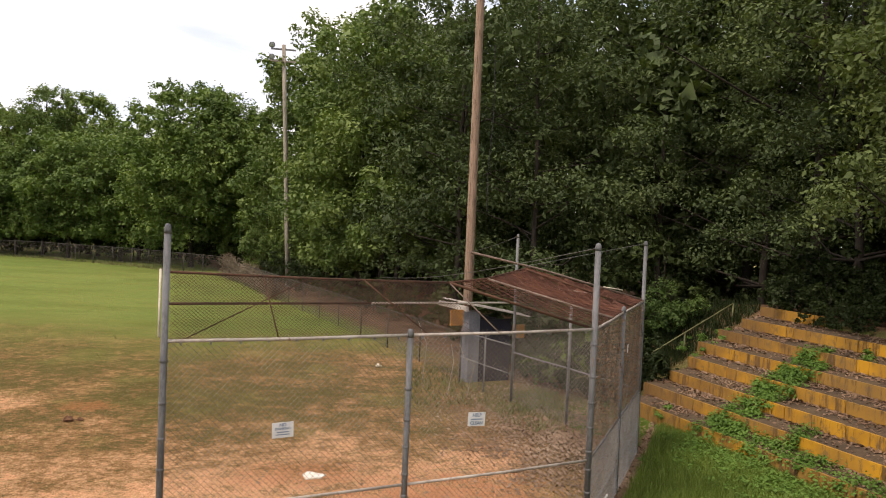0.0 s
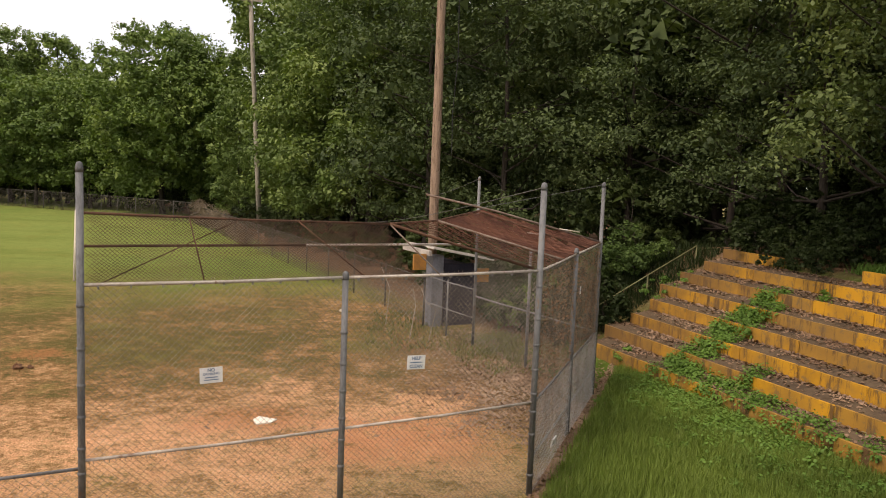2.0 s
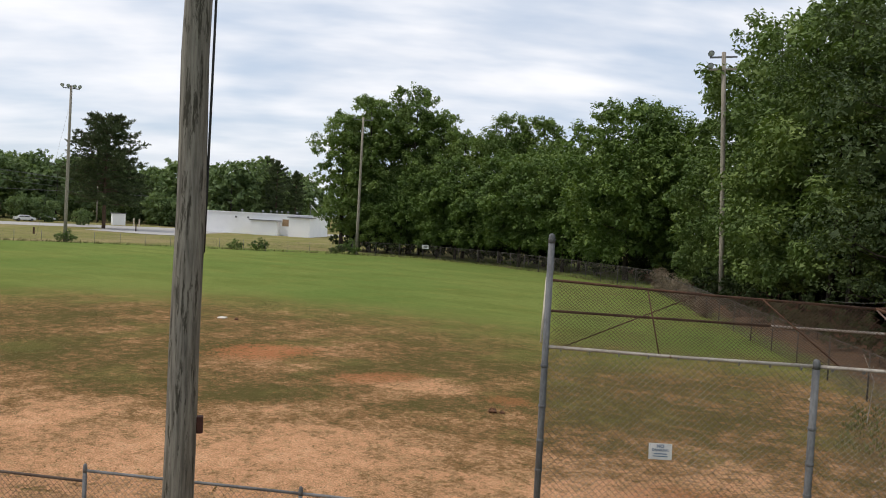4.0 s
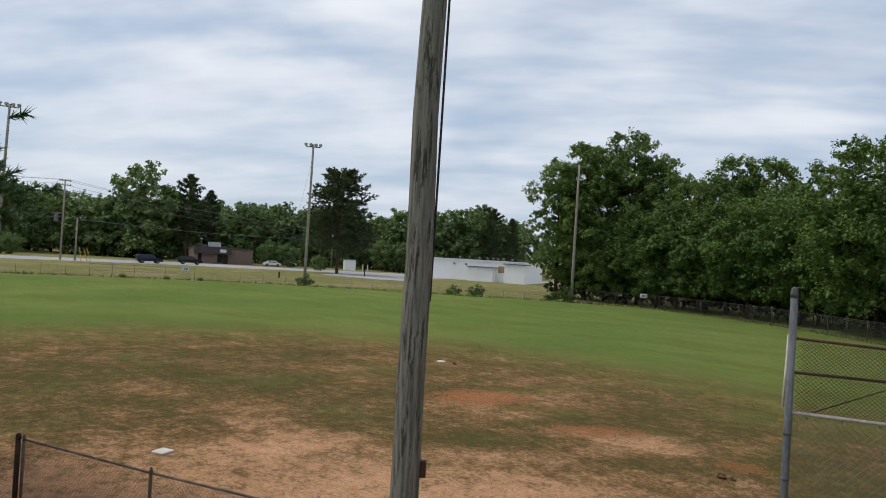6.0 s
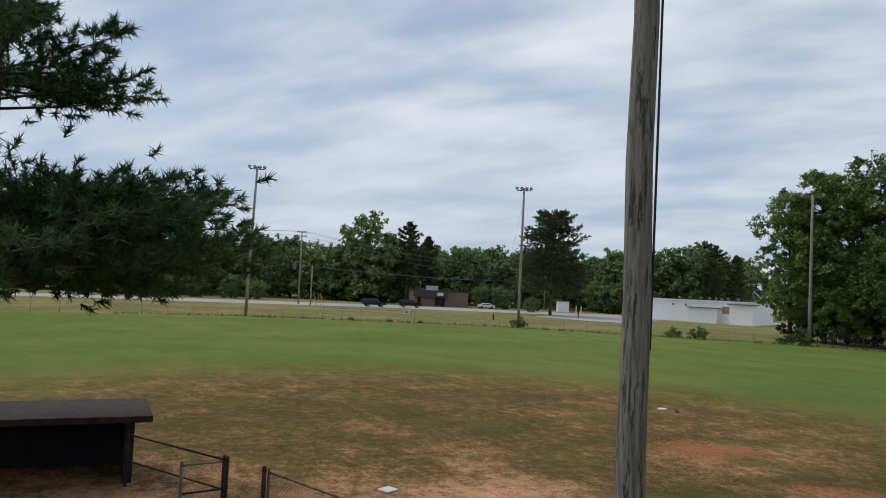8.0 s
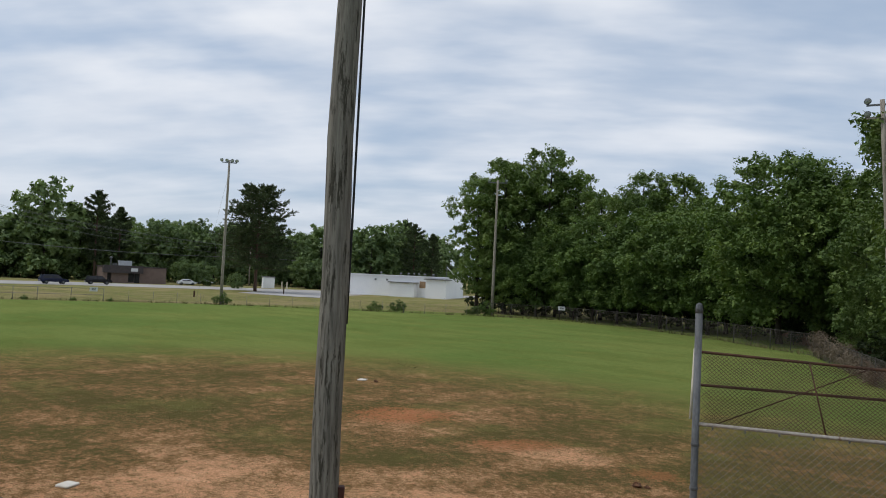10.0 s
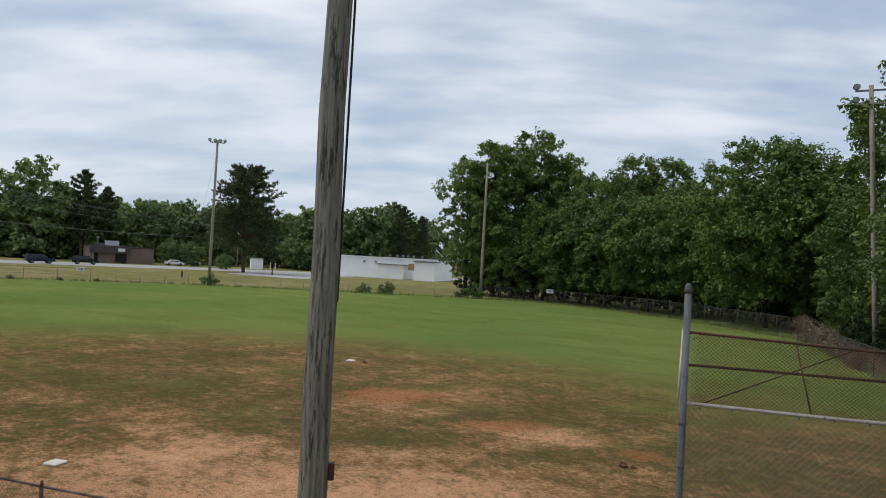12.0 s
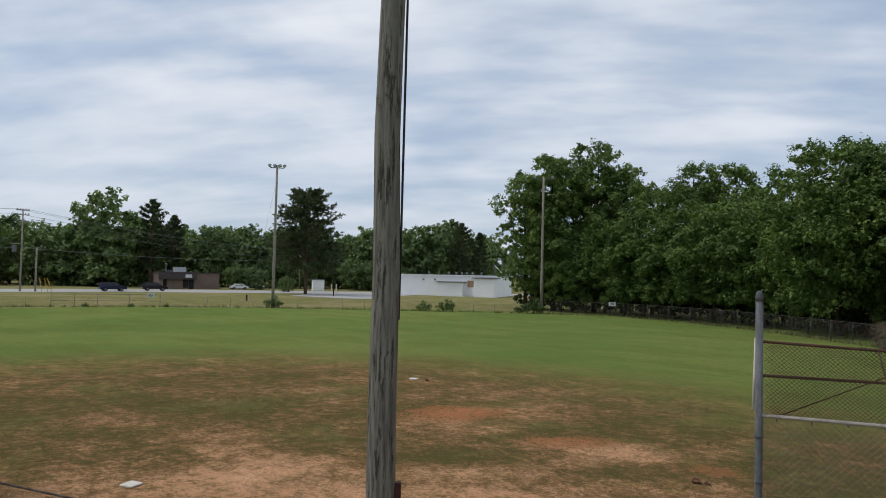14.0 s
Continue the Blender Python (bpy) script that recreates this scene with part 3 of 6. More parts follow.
def ground_height(x, y):
    u = 0.938 * x + 0.345 * y
    v = 0.345 * x - 0.938 * y
    step = 0.60 + 0.0125 * min(15.0, max(-9.0, -9.0 - v))
    bank = 2.78 * min(1.0, max(0.0, (u - 11.75) / (7.2 * step))) + 0.05 * max(0.0, min(u, 70) - 16.6)
    bank *= 1.0 - 0.9 * rise(24.0, 34.0, y)
    south = 3.3 * rise(3.0, 8.2, across(x, y)) * rise(-18.0, -6.0, x)
    z = max(bank, south)
    z += 0.02 * noise.noise((x * 0.35, y * 0.35, 0)) * (1 if abs(x) < 120 and abs(y) < 160 else 0)
    return z


def lines(lo, hi, near_lo, near_hi, step):
    mid = list(np.arange(near_lo, near_hi + 0.01, step))
    out, d = [], step
    a = near_lo
    while a > lo:
        d *= 1.28
        a -= d
        out.insert(0, max(a, lo))
    b, d = near_hi, step
    tail = []
    while b < hi:
        d *= 1.28
        b += d
        tail.append(min(b, hi))
    return out + mid + tail


def build_ground():
    xs, ys = lines(-2500, 2500, -30, 26, 0.6), lines(-2500, 2500, -6, 34, 0.6)
    verts = [(x, y, ground_height(x, y)) for y in ys for x in xs]
    w_ = len(xs)
    faces = [(j * w_ + i, j * w_ + i + 1, (j + 1) * w_ + i + 1, (j + 1) * w_ + i) for j in range(len(ys) - 1) for i in range(w_ - 1)]
    me = bpy.data.meshes.new("ground")
    me.from_pydata(verts, [], faces)
    me.materials.append(GROUND)
    me.polygons.foreach_set("use_smooth", [True] * len(faces))
    tagged(new("ground", me), "worn ball field of red clay, thin brown grass and green outfield", "ground", kind="structure")


build_ground()

# road past the field, and the apron of the lot by the white building
road = Geo()
road.add([(-158.5, -260, 0.03), (-158.5, 60, 0.03), (-150, 86, 0.03), (-138, 118, 0.03), (-96, 210, 0.03), (-112, 222, 0.03), (-156, 124, 0.03), (-172, 92, 0.03), (-180, 66, 0.03), (-180, -260, 0.03)],
         [(0, 1, 8, 9), (1, 2, 7, 8), (2, 3, 6, 7), (3, 4, 5, 6)])
solo("road", road, ASPHALT, "pale grey asphalt road past the outfield", "road", kind="structure")
lot = Geo()
lot.add([(-133, 82, 0.045), (-117, 84.5, 0.045), (-112, 90, 0.045), (-127, 106, 0.045), (-140, 128, 0.045), (-149, 100, 0.045)], [(0, 1, 2, 3, 4, 5)])
solo("parking_lot", lot, ASPHALT, "worn grey asphalt lot beside the white building", "parking lot", kind="structure")

# ---- plants ----


def leaves(centres, radii, per, length, rng, flat=0.75, up=0.55, slim=0.55, hollow=0.45, corners=4):
    """Pointed leaves of three or four corners strewn through clumps; returns their corners."""
    n = len(centres) * per
    c = np.repeat(np.asarray(centres, float), per, axis=0)
    r = np.repeat(np.asarray(radii, float), per)
    d = rng.normal(size=(n, 3))
    d /= np.linalg.norm(d, axis=1)[:, None]
    rr = r * (hollow + (1 - hollow) * rng.random(n) ** 0.6)
    rr *= np.exp(0.2 * rng.normal(size=n))
    p = c + d * rr[:, None] * np.array([1, 1, flat])
    nrm = d * 0.75 + np.array([0, 0, up]) + rng.normal(size=(n, 3)) * 0.38
    nrm /= np.linalg.norm(nrm, axis=1)[:, None]
    t = np.cross(nrm, rng.normal(size=(n, 3)))
    t /= np.linalg.norm(t, axis=1)[:, None] + 1e-9
    b = np.cross(nrm, t)
    s = length * (0.6 + 0.8 * rng.random(n))[:, None]
    tip = t * s * 0.5
    wide = b * s * 0.5 * slim
    droop = np.array([0, 0, -0.12]) * s
    if corners == 3:
        return np.stack([p - wide - tip * 0.6, p + wide * 1.15 - tip * 0.45, p + tip + droop], axis=1).reshape(-1, 3)
    quad = np.stack([p - tip, p + wide - tip * 0.15, p + tip + droop, p - wide - tip * 0.15], axis=1)
    return quad.reshape(-1, 3)


def crown(rng, count, low, top, radius, shape=0.4, lobes=0.25, margin=0.0):
    """Centres of the leaf masses: spread apart over an uneven crown, most of them near its outside."""
    ph = rng.random(4) * 6.28
    out = []
    for i in range(count):
        best, far = None, -1.0
        for _ in range(9):
            k = rng.random() ** 0.9
            a = rng.random() * 6.283
            prof = 0.7 + 0.3 * math.sin(1.57 * k / shape) if k < shape else max(0.0, 1 - ((k - shape) / (1.06 - shape)) ** 2.1) ** 0.5
            lob = 1 + lobes * (math.sin(3 * a + ph[0] + 4 * k) * 0.6 + math.sin(2 * a + ph[1] - 7 * k) * 0.5 + 0.5 * math.sin(9 * k + ph[2]))
            q = max(0.0, radius * prof * max(0.4, lob) - margin) * (1.0 if i % 4 else 0.45) * (0.8 + 0.2 * rng.random())
            p = (q * math.cos(a), q * math.sin(a), low + margin * 0.6 + (top - low - margin * 1.5) * k)
            d = min((math.dist(p, o) for o in out), default=1.0)
            if d > far:
                best, far = p, d
        out.append(best)
    return np.array(out)


def leaf_masses(rng, centres, radii, puffs, per, leaf, slim, flat, tight, corners):
    """Leaves in small puffs over the upper and outer side of each mass, with a few broad sprays inside that close it."""
    pc, pr = [], []
    for c, r in zip(centres, radii):
        out = np.array([c[0], c[1], 0.0])
        out = out / (np.linalg.norm(out) + 0.5) * 0.7 + np.array([0, 0, 0.6])
        n = 0
        while n < puffs:
            d = rng.normal(size=3)
            d /= np.linalg.norm(d)
            if d @ out < -0.45:
                continue
            pc.append(c + d * r * (0.72 + 0.38 * rng.random()) * np.array([1, 1, flat]))
            pr.append(r * tight * (0.7 + 0.6 * rng.random()))
            n += 1
    shell = leaves(pc, pr, per, leaf, rng, slim=slim, flat=min(1.0, flat + 0.1), corners=corners, hollow=0.35, up=0.6)
    inside = leaves(centres, np.asarray(radii) * 0.5, 14 if corners == 3 else 40, leaf * (1.8 if corners == 3 else 1.2), rng, slim=0.8, flat=flat, corners=corners, hollow=0.2)
    return np.concatenate([shell, inside])


def trunk_geo(rng, height, r0, clumps, limbs, lean=0.03, fork=0.3):
    g = Geo()
    lx, ly = rng.normal() * lean, rng.normal() * lean
    n = 7
    pts = [(lx * height * (i / n) ** 1.3 + rng.normal() * 0.06 * (i > 0), ly * height * (i / n) ** 1.3 + rng.normal() * 0.06 * (i > 0), height * i / n - 0.3 * (i == 0)) for i in range(n + 1)]
    g.tube(pts, [r0 * (1.35 if i == 0 else 1) * (1 - 0.85 * i / n) for i in range(n + 1)], 9)
    order = rng.permutation(len(clumps))[:limbs]
    for i in order:
        c = clumps[i]
        k = max(0.12, min(0.9, (c[2] - 0.35 * math.hypot(c[0], c[1])) / height))
        j = min(n - 1, int(k * n))
        f = k * n - j
        a = Vector(pts[j]).lerp(Vector(pts[j + 1]), f)
        b = Vector(c)
        mid = a.lerp(b, 0.5) + Vector((rng.normal() * 0.25, rng.normal() * 0.25, -0.25 + rng.normal() * 0.2))
        rr = r0 * (1 - 0.85 * k) * 0.42
        g.tube([a, mid, b], [rr, rr * 0.6, 0.015], 5, False)
    return g


def broadleaf(name, label, seed, height, low, radius, masses, mrad, puffs, per, leaf, material, category="tree", bark=None, shape=0.4, limbs=26, r0=None, group="", slim=0.6, flat=0.8, lobes=0.25, tight=0.36, corners=3):
    """A tree with a tapered trunk, limbs and a crown of leafy masses; stands at the origin until it is moved."""
    rng = np.random.default_rng(seed)
    cs = crown(rng, masses, low, height, radius, shape, lobes, margin=mrad[0] * 0.8)
    rs = mrad[0] + (mrad[1] - mrad[0]) * rng.random(len(cs))
    t = thing(name, (0, 0, 0), label, category, group)
    part("trunk", trunk_geo(rng, height * 0.93, r0 or height * 0.014, cs, limbs), bark or BARK, t, smooth=True)
    part("crown", cloud_mesh("crown", leaf_masses(rng, cs, rs, puffs, per, leaf, slim, flat, tight, corners), corners, material), material, t)
    return t


def needles(tips, ways, per, length, rng, width=0.014):
    """Thin three-cornered needles in tufts at branch tips."""
    n = len(tips) * per
    p = np.repeat(np.asarray(tips, float), per, axis=0)
    wv = np.repeat(np.asarray(ways, float), per, axis=0)
    d = wv * 0.75 + rng.normal(size=(n, 3)) * 0.55
    d /= np.linalg.norm(d, axis=1)[:, None]
    s = np.cross(d, rng.normal(size=(n, 3)))
    s /= np.linalg.norm(s, axis=1)[:, None] + 1e-9
    p = p - wv * (rng.random(n) * length * 1.3)[:, None]
    L = length * (0.7 + 0.5 * rng.random(n))[:, None]
    return np.stack([p - s * width, p + s * width, p + d * L], axis=1).reshape(-1, 3)


def pine(name, label, seed, height, low, radius, whorls, boughs, twigs, per, nlen, material, width, peak=1.0, group="", r0=None, top_heavy=0.5, bushy=0.10, curve=2.6, climb=0.12, levels=None, inner=0.3, waver=0.1):
    """A pine: straight trunk, boughs in uneven layers, needle tufts along them, with gaps between."""
    rng = np.random.default_rng(seed)
    t = thing(name, (0, 0, 0), label, "pine tree", group)
    g = Geo()
    r0 = r0 or height * 0.014
    g.tube([(0, 0, -0.3), (0.05, 0, height * 0.4), (0, 0.06, height * 0.75), (0, 0, height)], [r0 * 1.2, r0 * 0.85, r0 * 0.45, 0.03], 9)
    tips, ways = [], []
    rows = levels or [(low + (height - low) * i / (whorls - 1), boughs, 0) for i in range(whorls)]
    for h, count, fixed in rows:
        k = (h - low) / (height - low)
        for b in range(count):
            a = rng.random() * 6.283
            reach = fixed * (0.6 + 0.45 * rng.random()) if fixed else radius * (0.55 + 0.45 * min(1.0, k / max(0.05, top_heavy))) * (1 - min(0.985, k) ** curve) ** 0.62 * (0.5 + 0.55 * rng.random()) * peak
            up = climb + 0.35 * k + waver * rng.normal()
            ca, sa = math.cos(a), math.sin(a)
            h0 = h + rng.normal() * 0.25
            end = Vector((ca * reach, sa * reach, h0 + up * reach))
            mid = Vector((ca * reach * 0.5, sa * reach * 0.5, h0 + up * reach * 0.35))
            g.tube([(0, 0, h0), mid, end], [r0 * 0.2 * (1.1 - k), r0 * 0.1, 0.008], 4, False)
            for q in range(twigs):
                f = inner + (1 - inner) * (q + rng.random()) / twigs
                base = Vector((0, 0, h0)).lerp(mid, f * 2) if f < 0.5 else mid.lerp(end, f * 2 - 1)
                off = Vector((rng.normal(), rng.normal(), 0.35 + 0.5 * rng.normal())) * (0.14 + bushy * reach * (1.15 - f))
                tip = base + off
                tips.append(tip)
                ways.append((off.normalized() * 0.8 + Vector((ca, sa, 0.3)) * 0.5).normalized())
    part("trunk", g, BARK_PINE, t, smooth=True)
    part("crown", cloud_mesh("crown", needles(np.array(tips), np.array(ways), per, nlen, rng, width), 3, material), material, t)
    return t


def stand(tree, x, y, turn=0.0, s=1.0, z=None):
    tree.matrix_basis = pose(x, y, ground_height(x, y) if z is None else z, 0, 0, turn) @ Matrix.Scale(s, 4)
    return tree


def another(tree, x, y, turn=0.0, s=1.0):
    m = pose(x, y, ground_height(x, y), 0, 0, turn)
    ob = copy_thing(tree, m)
    ob.scale = (s, s, s)
    return ob


def polar(az, dist):
    """Plan position at a bearing to the left of straight ahead."""
    return -math.sin(radians(az)) * dist, math.cos(radians(az)) * dist


UP = ((0.938, 0.345), (0.345, -0.938))


def on_bank(u, v):
    return u * UP[0][0] + v * UP[1][0], u * UP[0][1] + v * UP[1][1]


rng0 = np.random.default_rng(7)
# the wood behind the bleachers and along the right hand fence
WOOD = "trees of the wood beside the field"
OAK = "tall dark green oak in the wood behind the bleachers"
fine = [broadleaf("oak_tree", OAK, 11 + i, h, low, r, n, (1.0, 1.9), 13, 34, 0.165, LEAF_OAK, "oak tree", limbs=34, group=WOOD, flat=0.55, lobes=0.45, slim=0.55, r0=0.2, tight=0.4, corners=4)
        for i, (h, low, r, n) in enumerate(((21, 2.2, 6.1, 50), (19, 2.4, 5.6, 46)))]
edge = broadleaf("oak_tree", OAK, 15, 20, 2.1, 5.6, 36, (1.2, 2.2), 16, 32, 0.235, LEAF_OAK, "oak tree", limbs=24, group=WOOD, lobes=0.4, flat=0.6, slim=0.55, r0=0.2)
far_oak = broadleaf("oak_tree", "tall mid green oak at the edge of the wood", 16, 20, 2.0, 5.2, 36, (1.2, 2.1), 16, 28, 0.33, LEAF_POPLAR, "oak tree", limbs=20, group=WOOD, flat=0.7, slim=0.62, r0=0.2, shape=0.45)
oaks = [broadleaf("oak_tree", OAK, 14 + i, h, low, r, n, (1.3, 2.1), 9, 20, 0.5, LEAF_OAK, "oak tree", limbs=18, group=WOOD, slim=0.65)
        for i, (h, low, r, n) in enumerate(((21, 3.0, 5.8, 30), (20, 1.0, 5.2, 30), (23, 3.0, 6.2, 32)))]
spots = [on_bank(20.8 + 1.6 * (k % 2) + rng0.random(), -3.5 - 4.2 * k + rng0.normal() * 0.6) for k in range(7)]
for i, (x, y) in enumerate(spots):
    stand(fine[i], x, y, 50 + 90 * i) if i < 2 else another(fine[i % 2], x, y, rng0.random() * 360, 0.88 + 0.25 * rng0.random())
spots = [on_bank(26.5 + rng0.random() * 3, -1.0 - 5.0 * k + rng0.normal()) for k in range(10)]
spots += [on_bank(35.0 + rng0.random() * 4, 4.0 - 6.5 * k + rng0.normal()) for k in range(9)]
spots += [on_bank(45.0 + rng0.random() * 6, 8.0 - 9.5 * k + rng0.normal()) for k in range(7)]
for i, (x, y) in enumerate(spots):
    stand(oaks[i - 10], x, y, rng0.random() * 360) if i in (10, 11, 12) else another(edge if i < 10 else oaks[i % 3], x, y, rng0.random() * 360, 0.85 + 0.3 * rng0.random())
for u_, v_, turn, size in ((18.9, -6.6, 20, 0.82), (19.4, -17.0, 250, 0.74)):
    another(fine[1], *on_bank(u_, v_), turn, size)
# paler leaf colour than the oaks stands in for sun on this crown
elm = broadleaf("elm_tree", "spreading olive green tree above the bleachers, leaves lightened as if sunlit", 19, 15.5, 2.6, 5.4, 50, (0.8, 1.5), 12, 40, 0.145, LEAF_ELM, "elm tree", limbs=34, group=WOOD, flat=0.55, lobes=0.4, slim=0.55, r0=0.19, tight=0.4, corners=4)
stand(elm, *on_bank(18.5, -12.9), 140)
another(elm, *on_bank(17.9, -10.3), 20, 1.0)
line_dir, line_right = Vector((-0.441, 0.897)), Vector((0.897, 0.441))
line_start = Vector((-1.0, 27.0))
for k in range(10):
    q = line_start + line_dir * (4.4 * k + 1.5) + line_right * (6.2 + 2.0 * (k % 2) + rng0.random() + (2.5 if k > 4 else 0))
    if k == 0:
        q = Vector((8.6, 41.0))
    turn, size = rng0.random() * 360, 0.82 + 0.22 * rng0.random()
    stand(edge, q.x, q.y, turn, 1.0) if k == 0 else another(far_oak if k > 3 else edge if k % 3 else fine[k % 2], q.x, q.y, turn, size)
for k in range(8):
    q = line_start + line_dir * (6.0 * k) + line_right * (15.5 + rng0.random() * 3)
    another(oaks[k % 3], q.x, q.y, rng0.random() * 360, 0.95 + 0.2 * rng0.random())

# bright maples and tall poplars round the right field corner
maples = [broadleaf("maple_tree", "leafy mid green maple at the edge of the outfield", 31 + i, h, 1.9, r, n, mr, 13, 31, 0.355, LEAF_MAPLE, "maple tree", lobes=0.09, flat=0.75, slim=0.65, group=WOOD, limbs=20, shape=sh)
          for i, (h, r, n, mr, sh) in enumerate(((18.8, 7.7, 110, (1.4, 2.1), 0.45), (13.8, 5.4, 52, (1.2, 1.8), 0.45)))]
poplars = [broadleaf("poplar_tree", "tall uneven poplar with sky showing through its crown", 41 + i, h, low, r, n, (0.9, 1.5), 11, 34, 0.33, LEAF_TALL, "poplar tree", flat=0.85, slim=0.65, lobes=0.3, shape=0.55, group=WOOD, limbs=22)
           for i, (h, low, r, n) in enumerate(((22.0, 3.6, 4.7, 66), (20.0, 2.0, 4.2, 58)))]
# bearing, distance, size
for i, (az, dist, s) in enumerate(((40.5, 112, 0.9), (38.4, 112, 1.05), (35.4, 112, 1.12), (36.9, 118, 1.0), (33.3, 111, 0.95), (31.2, 107, 0.79), (28.3, 105, 0.92), (25.6, 103, 0.9), (26.9, 112, 0.84), (39.7, 116, 0.95), (34.2, 120, 0.98), (29.8, 110, 0.8), (23.4, 104, 0.72))):
    x, y = polar(az, dist)
    stand(poplars[i], x, y, 40 * i, s * (1.0 if i % 2 == 0 else 1.1)) if i < 2 else another(poplars[i % 2], x, y, 67 * i, s * (1.0 if i % 2 == 0 else 1.1))
for i, (az, dist, s) in enumerate(((18.9, 80, 1.0), (15.3, 78, 1.16), (23.6, 88, 0.98), (26.9, 93, 0.98), (30, 98.2, 0.84), (33.2, 103.2, 0.78), (36, 107.5, 0.72), (37.8, 109.5, 0.66), (28.4, 99, 1.05), (31.8, 102, 1), (34.6, 109, 0.97), (37.0, 112, 0.9), (37.9, 115, 0.85), (25, 98, 1.1), (19.6, 99, 1.05), (22.4, 92, 1.02))):
    x, y = polar(az, dist)
    stand(maples[i], x, y, 50 * i, s) if i < 2 else another(maples[1], x, y, 71 * i, s)
for i, (az, dist, s) in enumerate(((11.1, 67, 1.0), (8.7, 63, 1.16), (6.8, 54, 1.05), (12.9, 72, 0.62), (5.3, 50, 1.0), (13.6, 68, 0.44), (15.0, 84, 0.75), (18.2, 90, 0.84), (17.2, 96, 0.85), (10.4, 63.5, 0.68), (8.0, 57, 0.78), (12.2, 65, 0.42))):
    x, y = polar(az, dist)
    stand(far_oak, x, y, 0, s) if i == 0 else another(far_oak, x, y, 83 * i, s)

for az, dist in ((-2.5, 60), (-5.0, 57), (-7.5, 62), (-10.5, 58)):
    x, y = polar(az, dist)
    another(far_oak, x, y, 50 * az, 1.0)
for k in range(12):
    x, y = on_bank(24.0 + rng0.random() * 2.5, -1.0 - 3.0 * k)
    another(oaks[1], x, y, rng0.random() * 360, 0.42 + 0.15 * rng0.random())

# undergrowth along the wood's edge; the taller kind has shade painted into its leaves
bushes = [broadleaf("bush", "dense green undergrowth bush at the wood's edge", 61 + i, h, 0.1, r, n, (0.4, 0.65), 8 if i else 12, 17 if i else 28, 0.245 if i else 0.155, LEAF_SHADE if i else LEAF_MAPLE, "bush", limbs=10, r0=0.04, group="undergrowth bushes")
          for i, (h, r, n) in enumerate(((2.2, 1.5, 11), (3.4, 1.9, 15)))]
at = []
for v_ in (-15.6, -14.9, -14.2):
    at.append((*on_bank(16.3, v_), 1, 0.22))
for k in range(7):
    at.append((*on_bank(16.75 + 0.5 * rng0.random(), -17.6 + 0.62 * k), 1, 0.24 + 0.14 * rng0.random()))
for k in range(6):
    at.append((*on_bank(17.9 + 0.7 * rng0.random(), -12.6 - 1.1 * k), 1, 0.4 + 0.25 * rng0.random()))
for k in range(5):
    at.append((*on_bank(18.3 + 0.9 * rng0.random(), -4.0 - 1.9 * k), 0, 0.35 + 0.25 * rng0.random()))
for k in range(13):
    at.append((*on_bank(19.6 + rng0.random() * 1.8, -4 - 2.0 * k + rng0.normal() * 0.5), 1, 0.35 + 0.3 * rng0.random()))
for k in range(12):
    q = line_start + line_dir * (3.4 * k - 2) + line_right * (2.6 + rng0.random() * 1.5)
    at.append((q.x, q.y, 1, 0.5 + 0.3 * rng0.random()))
for k in range(6):
    at.append((*on_bank(11.2 + 0.8 * k, -20.4 - 1.0 * rng0.random()), 0, 0.5 + 0.25 * rng0.random()))
for k in range(15):
    at.append((*on_bank(25.5 + 3.0 * rng0.random(), 4 - 2.9 * k), 1, 1.0 + 0.4 * rng0.random()))
for k in range(12):
    q = line_start + line_dir * (4.0 * k - 2) + line_right * (9.0 + rng0.random() * 3)
    at.append((q.x, q.y, 1, 0.9 + 0.4 * rng0.random()))
for x, y, s in ((2.9, 23.9, 0.5), (3.5, 22.7, 0.48), (4.3, 22.0, 0.5), (4.2, 24.4, 0.62), (5.2, 23.0, 0.6), (5.5, 21.4, 0.5), (1.8, 26.0, 0.6), (3.0, 26.4, 0.75)):
    at.append((x, y, 1, s))
for k in range(24):
    at.append((*polar(13.5 + 1.15 * k, 84 + 1.25 * k + rng0.random() * 6), 1, 1.1 + 0.4 * rng0.random()))
for k in range(12):
    at.append((*polar(4.5 + 0.8 * k, 56 + 2.2 * k + rng0.random() * 4), 1, 1.0 + 0.4 * rng0.random()))
for az, dist in ((24, 90), (27, 96), (30, 101), (33, 106), (36, 110), (21, 84), (18, 80), (15.5, 77)):
    at.append((*polar(az, dist), 1, 0.7 + 0.3 * rng0.random()))
placed = False
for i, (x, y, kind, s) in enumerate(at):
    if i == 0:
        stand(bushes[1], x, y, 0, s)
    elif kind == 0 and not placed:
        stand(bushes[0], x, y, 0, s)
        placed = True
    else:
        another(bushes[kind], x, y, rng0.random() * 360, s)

# trees across the road
FAR = "trees across the road"
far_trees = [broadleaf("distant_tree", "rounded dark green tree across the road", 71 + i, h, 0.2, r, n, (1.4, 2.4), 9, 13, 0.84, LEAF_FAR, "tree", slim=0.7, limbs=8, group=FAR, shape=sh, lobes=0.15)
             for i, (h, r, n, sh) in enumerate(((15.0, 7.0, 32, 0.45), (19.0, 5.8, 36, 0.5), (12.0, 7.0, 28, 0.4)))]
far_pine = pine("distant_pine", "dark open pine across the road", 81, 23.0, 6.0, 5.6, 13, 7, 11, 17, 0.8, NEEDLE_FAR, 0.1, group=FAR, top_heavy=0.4)
